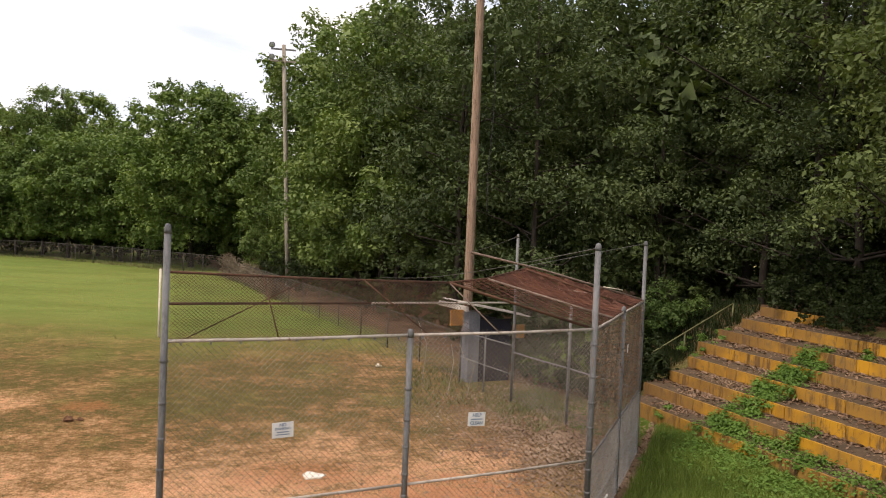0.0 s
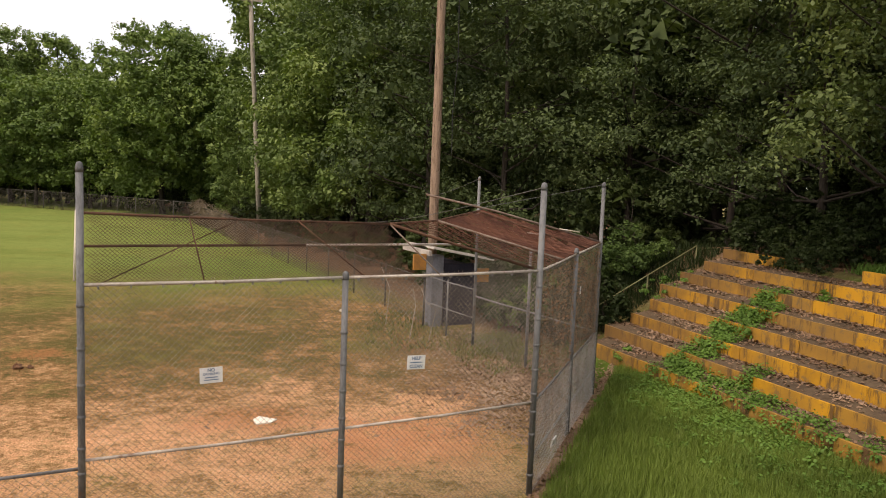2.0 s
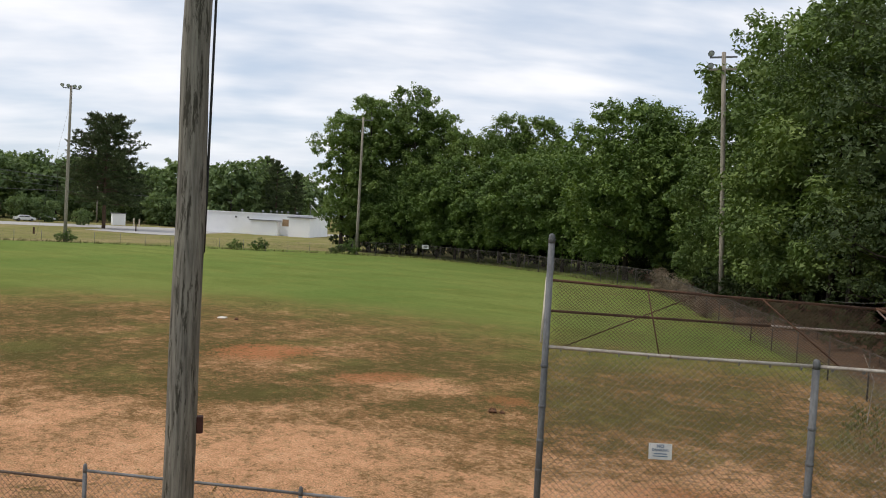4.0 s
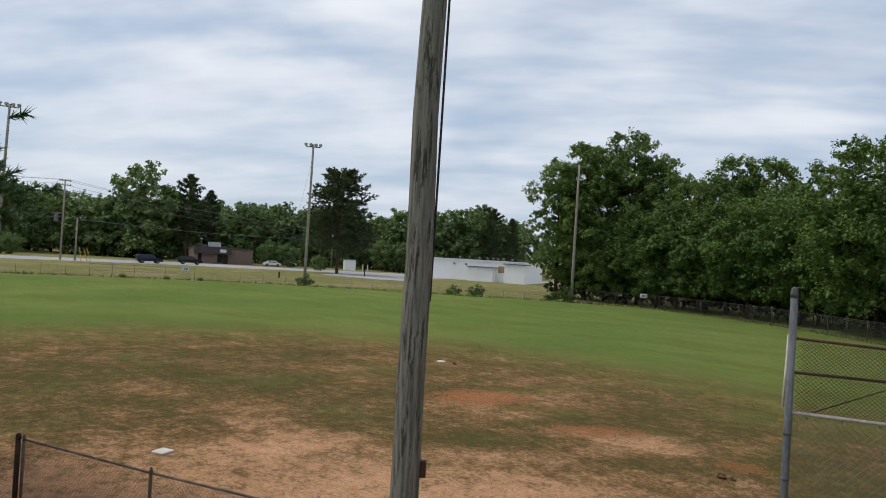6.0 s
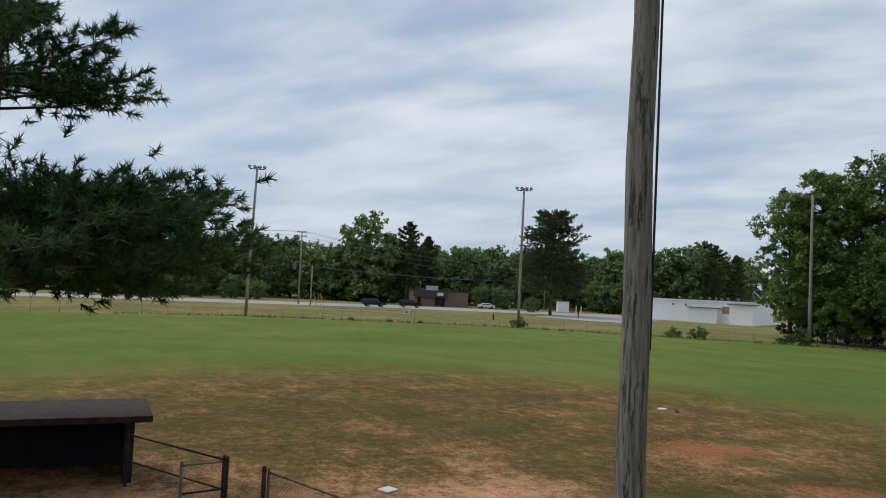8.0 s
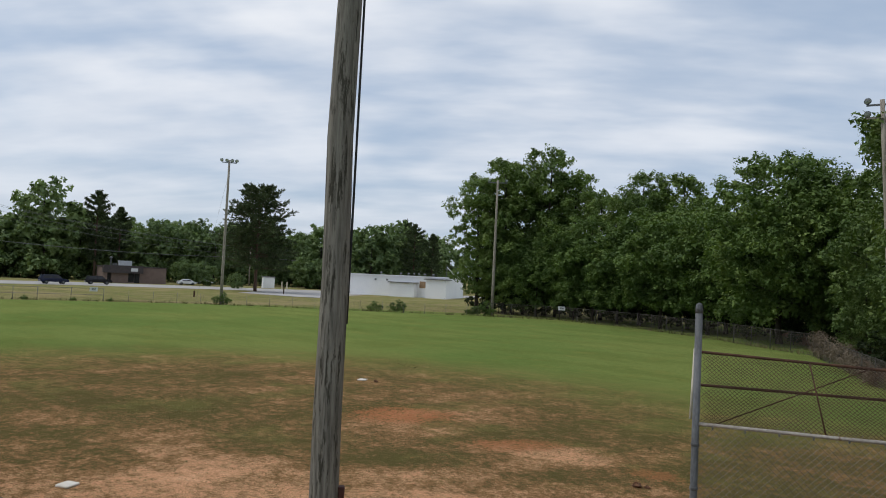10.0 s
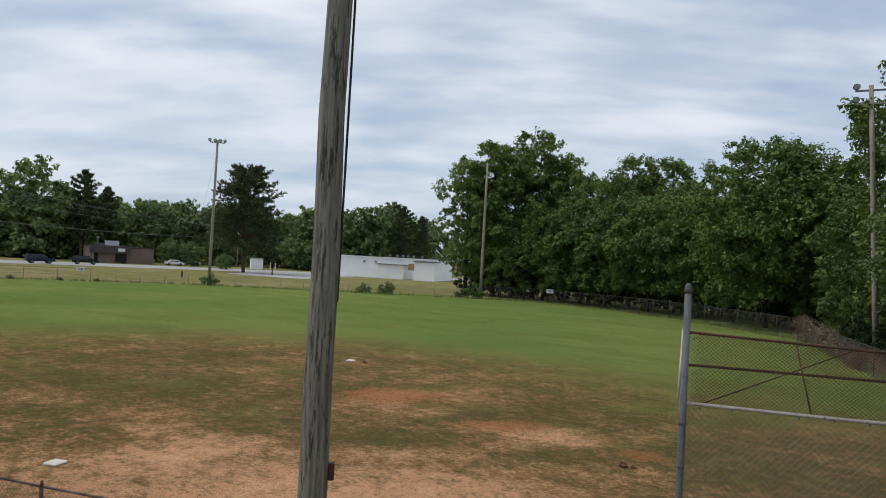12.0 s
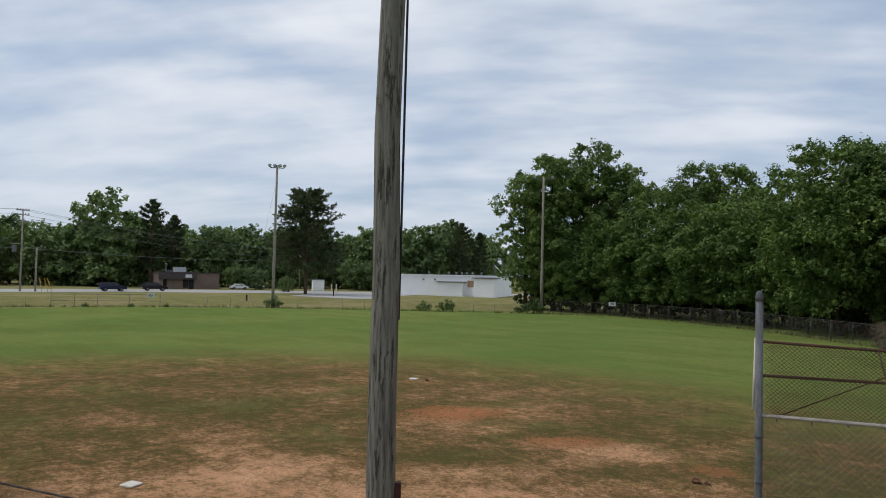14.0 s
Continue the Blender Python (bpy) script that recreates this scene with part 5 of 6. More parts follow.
light_pole(-90.7, 53.3, 19.5, 0.22, 0.14, (-1, -0.3, 0.4, 1), "tall wooden light pole with four floodlights at the deep outfield", WOOD_FAR, (0.2, 0), 0.95, 62)
solo("guy_wire", Geo().tube([(-90.75, 53.2, 16.5), (-92.6, 50.6, 0.0)], 0.012, 4), STRAND, "thin steel stay down from a field light pole", "cable", "guy strands")
light_pole(-65.75, 80.3, 18.8, 0.22, 0.14, (-0.9, 0.9), "tall wooden light pole at the outfield corner", WOOD_FAR, (-0.1, 0.2), 1.3, 40)
light_pole(-103.1, 18.2, 20.4, 0.22, 0.14, (-1, -0.3, 0.4, 1), "tall wooden light pole with floodlights beside the road verge", WOOD_FAR, (-0.2, 0.45), 1.0, 80)
light_pole(-12.3, 57.4, 18.5, 0.2, 0.15, (-0.95,), "tall wooden light pole against the trees", WOOD_FAR, (-0.95, -0.2), 0.95, 12, 2)
light_pole(0.45, 25.9, 17.5, 0.175, 0.13, (), "brown wooden pole beside the dugout", WOOD_BROWN, (0.0, 0), 0.8, 20, 0)
near_pole = thing("utility_pole", (-6.38, 4.97, 0), "grey split weathered wooden pole with a black cable", "utility pole")
g = Geo()
pts, rad = [], []
for k in range(19):
    z = -0.3 + k * 0.75
    pts.append((-6.38 + 0.012 * math.sin(k * 1.3), 4.97 + 0.012 * math.cos(k * 1.7), z))
    rad.append(0.168 - 0.0032 * k)
part("pole", g.tube(pts, rad, 24), WOOD_GREY, near_pole, smooth=True)
part("cable", Geo().tube([(-6.283, 5.087, 4.45), (-6.28, 5.092, 5.2), (-6.272, 5.105, 8.0), (-6.26, 5.12, 13.0)], 0.013, 6), CABLE, near_pole, "black cable down the pole", smooth=True)
part("junction_box", Geo().box((-6.262, 5.112, 2.64), (0.07, 0.08, 0.18), 50, 0, 0.008), POST_RED, near_pole, "small red brown box")


def power_pole(x, y, h, arms):
    t = thing("power_pole", (x, y, 0), "wooden power pole with cross arms by the road", "utility pole", "power poles")
    part("pole", Geo().tube([(x, y, -0.2), (x, y, h)], [0.2, 0.13], 8), WOOD_FAR, t, smooth=True)
    for z in arms:
        part("crossarm", Geo().box((x, y, z), (0.14, 2.3, 0.16), -8), WOOD_FAR, t)
        for s in (-1.0, -0.5, 0.5, 1.0):
            part("insulator", Geo().lathe((x + 0.02, y + s, z + 0.06), [(0.06, 0), (0.09, 0.12), (0.05, 0.3)], 6), LAMP_GREY, t)
    return t


pp = power_pole(-163.5, 40.2, 16.2, (15.9, 15.0, 13.6))
part("side_arm", Geo().box((-163.5, 39.2, 9.3), (0.13, 2.2, 0.15), -8), WOOD_FAR, pp)
part("transformer", Geo().lathe((-163.3, 38.9, 7.6), [(0.3, 0), (0.36, 0.06), (0.36, 1.3), (0.2, 1.4)], 10), LAMP_GREY, pp, "pale transformer can")
power_pole(-161.5, 42.4, 8.6, ())
power_pole(-186.0, 118.0, 11.0, (10.6,))
power_pole(-160.0, -60.0, 16.0, (15.7,))
for off in (0.8, 1.9, 2.6):
    solo("marker_post", Geo().tube([(-160.8, 42.6 + off, 0), (-160.8, 42.3 + off * 0.75, 2.7)], 0.07, 6), YELLOW_RAIL, "yellow guard on a guy wire", "guy guard", "guy guards")


def span_wire(a, b, sag, r=0.014):
    a, b = Vector(a), Vector(b)
    pts = [a.lerp(b, k / 14) - Vector((0, 0, 4 * sag * (k / 14) * (1 - k / 14))) for k in range(15)]
    solo("power_line", Geo().tube(pts, r, 4), POWER_LINE, "sagging power line along the road", "cable", "power lines")


for s, z in ((-1.0, 16.1), (1.0, 16.1), (-1.0, 15.2), (1.0, 13.8)):
    span_wire((-163.5, 40.2 + s, z), (-186, 118 + s, z - 5.2), 1.2, 0.024)
    span_wire((-163.5, 40.2 + s, z), (-160, -60 + s, z - 0.2), 1.2, 0.024)
span_wire((-163.4, 40.2, 8.6), (-186, 118, 8.2), 0.9, 0.045)
span_wire((-163.4, 40.2, 8.6), (-160, -60, 8.4), 0.9, 0.045)
span_wire((-186, 118, 8.2), (-150, 190, 9.0), 0.8, 0.045)

# ---- buildings across the field ----
wb = thing("white_building", (-131, 120, 0), "long low white block building with a flat roof", "building")
wdir = Vector((-123.2, 103.6)) - Vector((-105.6, 112.6))
wturn = math.degrees(math.atan2(-wdir.y, -wdir.x))
d2, n2 = (-wdir).normalized(), Vector((wdir.y, -wdir.x)).normalized()
if n2.dot(Vector((0, 0)) - Vector((-113, 108))) < 0:
    n2 = -n2
left_end = Vector((-143.0, 114.4))
WIDE = 1.21


def wpos(s, out):
    return left_end + d2 * (s * WIDE) + n2 * out


def wall_block(name, s0, s1, out0, out1, z0, z1, mat_, parent=wb, label="", chamfer=0.0):
    c = (wpos(s0, out0) + wpos(s1, out1)) / 2
    return part(name, Geo().box((c.x, c.y, (z0 + z1) / 2), ((s1 - s0) * WIDE, out1 - out0, z1 - z0), wturn, 0, chamfer), mat_, parent, label)


wall_block("wall", 0, 23.6, -14, 0, -0.1, 4.75, BLOCK_WHITE)
wall_block("roof", -0.2, 23.7, -14.2, 0.2, 4.76, 4.98, BLOCK_WHITE, label="white roof edge")
wall_block("side_block", 20.0, 24.0, 0.01, 3.6, -0.1, 4.25, BLOCK_WHITE)
wall_block("side_roof", 19.7, 24.3, -0.2, 3.9, 4.26, 4.46, ROOF_GREY)
wall_block("porch", 12.4, 17.4, 0.01, 2.3, -0.1, 3.25, BLOCK_WHITE)
wall_block("porch_roof", 12.1, 17.7, 0.0, 2.6, 3.26, 3.45, ROOF_GREY)
wall_block("boarded_window", 17.85, 19.3, 0.01, 0.07, 2.2, 3.75, TAN_PANEL, label="window boarded with tan plywood")
for s in (2.2, 8.6, 11.0, 19.6):
    wall_block("wall_light", s, s + 0.3, 0.01, 0.25, 3.6, 4.0, ROOF_GREY)
wall_block("downpipe", 1.0, 1.14, 0.01, 0.12, 0, 4.2, ROOF_GREY)
for s in (8.6, 12.8, 14.4, 15.6, 16.6, 17.8, 19.6):
    c = wpos(s, -4)
    part("roof_vent", Geo().lathe((c.x, c.y, 4.95), [(0.12, 0), (0.12, 0.35), (0.3, 0.4), (0.3, 0.55), (0.1, 0.72)], 8), LAMP_GREY, wb)
c = wpos(22.5, -3)
part("mast", Geo().tube([(c.x, c.y, 4.9), (c.x, c.y, 8.0)], 0.07, 6), LAMP_GREY, wb)
part("stay", Geo().tube([(c.x, c.y, 7.4), (c.x + d2.x * 2.6, c.y + d2.y * 2.6, 4.9)], 0.07, 6), BLOCK_WHITE, wb)

bb = thing("brick_building", (-184, 84, 0), "low brown brick building with a dark fascia and glass front", "building")
b_left, b_along, b_out = Vector((-184.8, 76.5)), Vector((0.223, 0.975)), Vector((0.975, -0.223))


def bbox(name, s0, s1, out0, out1, z0, z1, mat_, label="", parent=bb):
    c = b_left + b_along * ((s0 + s1) / 2) + b_out * ((out0 + out1) / 2)
    return part(name, Geo().box((c.x, c.y, (z0 + z1) / 2), (s1 - s0, out1 - out0, z1 - z0), 77.1), mat_, parent, label)


bbox("wall", 0.0, 14.8, -9.0, 0.0, -0.1, 3.9, BRICK_FAR)
bbox("roof", -0.2, 15.0, -9.2, 0.2, 3.91, 4.1, DARK_TRIM)
bbox("fascia", -0.3, 8.9, 0.21, 1.7, 2.45, 4.3, DARK_TRIM)
bbox("front_bay", 1.7, 5.6, 0.01, 0.8, -0.1, 2.44, BRICK_FAR, "brown front wall under the fascia")
bbox("pier", 0.1, 0.7, 0.01, 1.4, -0.1, 2.44, BRICK_FAR)
bbox("window", 0.72, 1.68, 0.01, 0.08, 0.3, 2.4, GLASS_DARK)
bbox("window", 5.65, 7.1, 0.01, 0.08, 0.3, 2.4, GLASS_DARK)
bbox("door", 7.2, 8.4, 0.01, 0.08, 0.0, 2.4, GLASS_DARK)
bbox("sign_shape", 6.0, 7.6, 1.71, 1.78, 2.9, 3.7, SIGN_WHITE, "pale sign shape")
bbox("roof_unit", 4.3, 7.3, -6.0, -4.0, 4.11, 5.5, LAMP_LENS, "pale rooftop cooling unit")
bbox("roof_unit", 3.0, 4.0, -6.0, -5.0, 4.11, 4.8, LAMP_GREY)
c = b_left + b_along * 2.3 + b_out * -4.0
part("flue", Geo().lathe((c.x, c.y, 4.0), [(0.18, 0), (0.18, 1.9), (0.42, 1.95), (0.42, 2.2), (0.1, 2.45)], 8), LAMP_GREY, bb)
shed = thing("shed", (-170.3, 113.9, 0), "small white shed across the lot", "shed")
part("wall", Geo().box((-170.3, 113.9, 1.4), (2.5, 3.0, 2.95), -25), BLOCK_WHITE, shed)
part("roof", Geo().box((-170.3, 113.9, 2.95), (2.9, 3.4, 0.16), -25), ROOF_GREY, shed)
for x, y in ((-163.6, 115.2), (-166.4, 115.6)):
    solo("bollard", Geo().tube([(x, y, -0.1), (x, y, 1.9)], [0.2, 0.16], 8), PALE_PIPE, "pale painted post at the lot's edge", "bollard", "posts by the lot")
solo("lot_post", Geo().tube([(-130.0, 90.8, -0.1), (-130.0, 90.8, 1.5)], 0.12, 8), RUST_DARK, "dark post at the edge of the lot", "post")
solo("valve_stub", Geo().tube([(-112.0, 61.0, -0.1), (-112.0, 61.0, 1.0)], 0.14, 8), RUST, "rusty stub standing in the verge", "pipe stub")


def car(name, label, paint, m, tall=1.45, boxy=False):
    """Saloon, or with boxy a longer roof and an upright tail."""
    t = thing(name, (0, 0, 0), label, "car")
    b = Geo()
    tail = [(-2.35, 0.4), (-2.42, 0.8), (-2.36, 1.08), (-2.05, tall)] if boxy else [(-2.25, 0.35), (-2.3, 0.75), (-2.1, 0.98), (-1.5, 1.02), (-0.9, tall)]
    prof = tail + [(0.55, tall), (1.25, 1.06), (2.15, 0.95), (2.38, 0.7), (2.35, 0.4)] if boxy else tail + [(0.75, tall), (1.45, 0.98), (2.15, 0.86), (2.3, 0.6), (2.25, 0.35)]
    n = len(prof)
    vs = [(x, y * (0.82 if z > 1.1 else 1), z) for y in (-0.88, 0.88) for x, z in prof]
    b.add(vs, [tuple(range(n)), tuple(range(2 * n - 1, n - 1, -1))] + [(i, (i + 1) % n, n + (i + 1) % n, n + i) for i in range(n)])
    part("body", b, paint, t)
    rear, low = (-1.95, 1.12) if boxy else (-1.3, 1.03)
    for s in (-1, 1):
        for x0, x1 in ((rear, -0.35), (-0.25, 1.1)):
            top0, top1 = max(x0, rear + 0.3) if x0 == rear else x0, min(x1, 0.5)
            win = Geo().add([(x0, s * 0.895, low), (top0, s * 0.74, tall - 0.07), (top1, s * 0.74, tall - 0.07), (x1, s * 0.895, low)], [(0, 1, 2, 3)])
            part("side_window", win, GLASS_DARK, t)
        part("headlight", Geo().box((2.26, s * 0.62, 0.76), (0.14, 0.34, 0.14), 0, 0, 0.02), LAMP_LENS, t)
        part("tail_light", Geo().box((-2.33, s * 0.66, 0.86), (0.12, 0.24, 0.18), 0, 0, 0.02), POST_RED, t)
        for x in (-1.4, 1.4):
            wheel = part("wheel", Geo().lathe((x, s * 0.72, 0.34), [(0.2, 0), (0.34, 0.02), (0.34, 0.18), (0.2, 0.2)], 14, axis=(0, s, 0)), TYRE, t)
            part("rim", Geo().lathe((x, s * 0.90, 0.34), [(0.21, 0), (0.19, 0.025), (0.05, 0.03)], 10, axis=(0, s, 0)), LAMP_GREY, wheel)
    t.matrix_basis = m
    return t


car("parked_car", "white parked saloon car by the brick building", PAINT_WHITE, pose(-178.5, 95.0, 0.04, 0, 0, 75))
car("parked_car", "white parked saloon car by the brick building", PAINT_WHITE, pose(-191.0, 107.0, 0.04, 0, 0, 65))
BIG = Matrix.Diagonal((1.13, 1.1, 1.08, 1))
car("utility_car", "dark blue sport utility car on the road past the field", PAINT_NAVY, pose(-163.0, 57.6, 0.04, 0, 0, 84) @ BIG, 1.75, True)
car("utility_car", "black sport utility car on the road before the brick building", PAINT_BLACK, pose(-166.0, 67.8, 0.04, 0, 0, 76) @ BIG, 1.7, True)

# ---- dugouts ----
dg = thing("dugout", (0.6, 23.2, 0), "dark block dugout with a plank roof behind first base", "dugout")
ax, ay = line_dir, line_right


def dpos(a, b):
    q = Vector((0.42, 23.55)) + ax * a + ay * b
    return q.x, q.y


dturn = math.degrees(math.atan2(ax.y, ax.x))


def dbox(name, a0, a1, b0, b1, z0, z1, mat_, label="", tilt=0.0, parent=dg):
    x, y = dpos((a0 + a1) / 2, (b0 + b1) / 2)
    return part(name, Geo().box((x, y, (z0 + z1) / 2), (a1 - a0, b1 - b0, z1 - z0), dturn, tilt, 0.0), mat_, parent, label)


dbox("end_wall", 0, 0.2, 0.42, 1.6, -0.1, 2.02, NAVY_WALL)
dbox("corner_column", -0.03, 0.4, 0.0, 0.4, -0.1, 2.3, GREY_BLOCK)
dbox("back_wall", 0.21, 2.29, 1.4, 1.6, -0.1, 1.95, NAVY_WALL)
dbox("bench", 0.5, 2.2, 0.95, 1.35, 0.4, 0.46, ROOF_PLANK)
for k in range(4):
    a0 = -0.35 + 0.55 * k
    x, y = dpos(a0 + 0.26, 0.98 + 0.06 * (k % 2))
    part("roof_plank", Geo().box((x, y, 2.36 + 0.012 * (k % 3)), (0.53, 2.25, 0.045), dturn + 0.8 * (k % 3 - 1), 10.5), ROOF_PLANK, dg)
dbox("roof_beam", -0.2, 1.8, -0.22, -0.12, 2.32, 2.47, ROOF_PLANK)
dbox("orange_panel", -0.06, 0.02, -0.68, -0.24, 1.86, 2.36, ORANGE_BOARD)
dbox("orange_panel", -0.06, 0.02, 1.66, 2.1, 1.4, 1.85, ORANGE_BOARD)

dl = thing("low_dugout", (-20.8, -2.2, 0), "low dark roofed dugout behind third base", "dugout")


def lbox(name, x0, x1, y0, y1, z0, z1, mat_):
    part(name, Geo().box(((x0 + x1) / 2, (y0 + y1) / 2, (z0 + z1) / 2), (x1 - x0, y1 - y0, z1 - z0), 0, 0, 0), mat_, dl)


lbox("back_wall", -22.0, -21.8, -5.4, 0.9, -0.1, 1.45, NAVY_WALL)
lbox("end_wall", -21.79, -19.7, 0.7, 0.9, -0.1, 1.45, NAVY_WALL)
lbox("end_wall", -21.79, -19.7, -5.4, -5.2, -0.1, 1.45, NAVY_WALL)
lbox("roof", -22.2, -19.45, -5.7, 1.28, 1.47, 1.62, RUST_DARK)

# ---- bleachers of painted concrete ----
bl = thing("concrete_bleachers", (*on_bank(14.0, -12.0), 0), "stepped concrete bleachers with worn yellow risers", "bleachers")
ROWS = [0.42 + 0.36 * k for k in range(8)]


def pitch(v):
    """Spacing of the rows, which fan out a little towards the far end."""
    return 0.60 + 0.0125 * (-9.0 - v)


bturn = math.degrees(math.atan2(UP[1][1], UP[1][0]))
rb = random.Random(5)
LEFT = (-17.4, -17.7, -17.5, -17.6, -18.1, -18.1, -17.9, -17.9)
RIGHT = (-7.9, -7.6, -7.6, -7.8, -3.0, -3.0, -3.0, -3.0)
for k, z1 in enumerate(ROWS):
    z0 = -0.15 if k == 0 else ROWS[k - 1] - 0.1
    fan = bturn - math.degrees(math.atan(0.0125 * k))
    v = LEFT[k]
    while v < RIGHT[k] - 0.05:
        span = min(rb.choice((1.7, 2.2, 2.6)), RIGHT[k] - v)
        if RIGHT[k] - v - span < 0.6:
            span = RIGHT[k] - v
        vm = v + span / 2
        u0 = 11.55 + k * pitch(vm)
        x, y = on_bank(u0 + 0.03 + rb.uniform(-0.012, 0.012), vm)
        if not (k == 0 and -12.3 < vm < -10.9) and not (k == 7 and -15.9 < vm < -13.6):
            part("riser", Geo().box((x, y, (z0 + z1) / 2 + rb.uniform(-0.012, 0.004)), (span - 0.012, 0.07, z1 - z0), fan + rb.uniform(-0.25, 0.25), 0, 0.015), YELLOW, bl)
        if k < 7:
            x, y = on_bank(u0 + 0.065 + (pitch(vm) - 0.06) / 2, vm)
            part("tread", Geo().box((x, y, z1 - 0.055 + rb.uniform(-0.008, 0.004)), (span, pitch(vm) - 0.05, 0.14), fan, 6.0, 0.01), TREAD, bl)
        v += span

rail = thing("stair_rail", (*on_bank(12, -19.8), 0), "faded yellow green pipe handrail up the side of the bleachers", "handrail")
r_pts = [(*on_bank(u_, -18.7), ground_height(*on_bank(u_, -18.7)) + 0.72 - 0.025 * (u_ - 10.6)) for u_ in (10.6, 12.6, 14.4, 16.2)]
part("top_rail", Geo().tube(r_pts, 0.02, 8), FADED_RAIL, rail, smooth=True)
for q in r_pts[1:]:
    part("rail_post", Geo().tube([(q[0], q[1], q[2] - 1.1), q], 0.024, 8), FADED_RAIL, rail, smooth=True)
rail = thing("aisle_rail", (8.1, 10.7, 0), "yellow pipe handrail beside the bleacher aisle", "handrail")
r_pts = [(8.12, 10.70, 0.92), (9.6, 10.95, 1.14), (10.1, 11.04, 1.22)]
part("top_rail", Geo().tube(r_pts, 0.032, 10), YELLOW_RAIL, rail, smooth=True)
for q in (r_pts[0], r_pts[2]):
    part("rail_post", Geo().tube([(q[0], q[1], q[2] - 1.05), q], 0.03, 10), YELLOW_RAIL, rail, smooth=True)

# ---- bases and small things on the field ----
hp = Geo()
pl = [(-0.216, 0.0), (-0.216, -0.216), (0.216, -0.216), (0.216, 0.0), (0.0, 0.216)]
mp = pose(-2.9, 13.9, 0.0, 0, 0, 69 - 90 + 180)
hp.add([mp @ Vector((x * s, y * s, z)) for z, s in ((-0.02, 0.95), (0.018, 0.95), (0.026, 0.88)) for x, y in pl],
       [(4, 3, 2, 1, 0), (10, 11, 12, 13, 14)] + [(r * 5 + i, r * 5 + (i + 1) % 5, (r + 1) * 5 + (i + 1) % 5, (r + 1) * 5 + i) for r in (0, 1) for i in range(5)])
solo("home_plate", hp, RUBBER, "dusty white rubber home plate on the clay", "home plate")
for x, y, tilt in ((-17.45, 6.62, 1.5), (-26.8, 23.28, 0.5)):
    solo("base", Geo().box((x, y, 0.022), (0.37, 0.37, 0.06), 24, tilt, 0.02), RUBBER, "square white rubber base lying on worn ground", "base", "bases")


def lump(x, y, z, size, material, name, label, cat, seed):
    rr = random.Random(seed)
    g = Geo()
    n = 9
    prof = [(0.35, -0.4), (0.9, -0.1), (1.0, 0.25), (0.7, 0.6), (0.15, 0.85)]
    for r, h in prof:
        for k in range(n):
            q = r * rr.uniform(0.7, 1.25)
            g.v.append((x + size * q * math.cos(6.283 * k / n), y + size * 0.7 * q * math.sin(6.283 * k / n), z + size * h * rr.uniform(0.6, 1.1)))
    for i in range(len(prof) - 1):
        for k in range(n):
            g.f.append((i * n + k, i * n + (k + 1) % n, (i + 1) * n + (k + 1) % n, (i + 1) * n + k))
    g.f.append(tuple((len(prof) - 1) * n + k for k in range(n)))
    solo(name, g, material, label, cat)


lump(-9.21, 17.08, 0.03, 0.13, CLOD, "turf_clod", "dark clod of turf on the worn infield", "clod", 3)
lump(-8.98, 17.18, 0.02, 0.08, CLOD, "turf_clod", "dark clod of turf on the worn infield", "clod", 4)
lump(-26.0, 23.4, 0.02, 0.12, CLOD, "turf_clod", "dark clod beside the base", "clod", 5)
lump(-2.6, 25.6, 0.03, 0.12, PALE_PIPE, "pale_stone", "pale scrap on the grass by the fence", "stone", 6)
# bent sticks by the dugout fence
for p in (((-0.2, 21.6, 0.0), (-0.05, 21.7, 1.0), (-0.15, 21.8, 1.5)), ((0.35, 21.3, 0.0), (0.55, 21.35, 0.95), (0.25, 21.4, 1.15), (0.1, 21.45, 1.55)), ((-1.0, 23.5, 0), (-0.9, 23.5, 1.2), (-1.2, 23.6, 1.9))):
    solo("dry_stick", Geo().tube(p, 0.012, 5), WOOD_FAR, "grey dry stick standing by the dugout", "stick", "dry sticks")
# hanging cord by the brown pole
solo("hanging_cord", Geo().tube([(1.05, 26.2, 11.5), (1.1, 26.25, 9.0), (0.98, 26.2, 7.0), (1.0, 26.1, 5.6)], 0.016, 5), CABLE, "dark cord hanging beside the brown pole", "cable")

# ---- loose stuff: blades, litter, vines ----


def strew(n, inside, seed, box_):
    """Random plan points where inside(x, y) gives a likelihood."""
    r = np.random.default_rng(seed)
    out = []
    while len(out) < n:
        x, y = r.uniform(box_[0], box_[1]), r.uniform(box_[2], box_[3])
        if r.random() < inside(x, y):
            out.append((x, y))
    return out, r


def blades(name, pts, r, height, width, material, label, cat, bunch=3, bend=0.5, lift=None):
    n = len(pts) * bunch
    base = np.repeat(np.array([(x, y, (lift or ground_height)(x, y)) for x, y in pts]), bunch, axis=0)
    base[:, :2] += r.normal(size=(n, 2)) * height * 0.25
    a = r.random(n) * 6.283
    d = np.stack([np.cos(a), np.sin(a), np.zeros(n)], axis=1)
    s = np.stack([-np.sin(a), np.cos(a), np.zeros(n)], axis=1)
    h = height * (0.5 + r.random(n))[:, None]
    tip = base + np.array([0, 0, 1]) * h + d * h * bend * r.random(n)[:, None] * 1.5
    tri = np.stack([base - s * width, base + s * width, tip], axis=1).reshape(-1, 3)
    ob = new(name, cloud_mesh(name, tri, 3, material))
    tagged(ob, label, cat, kind="stuff")


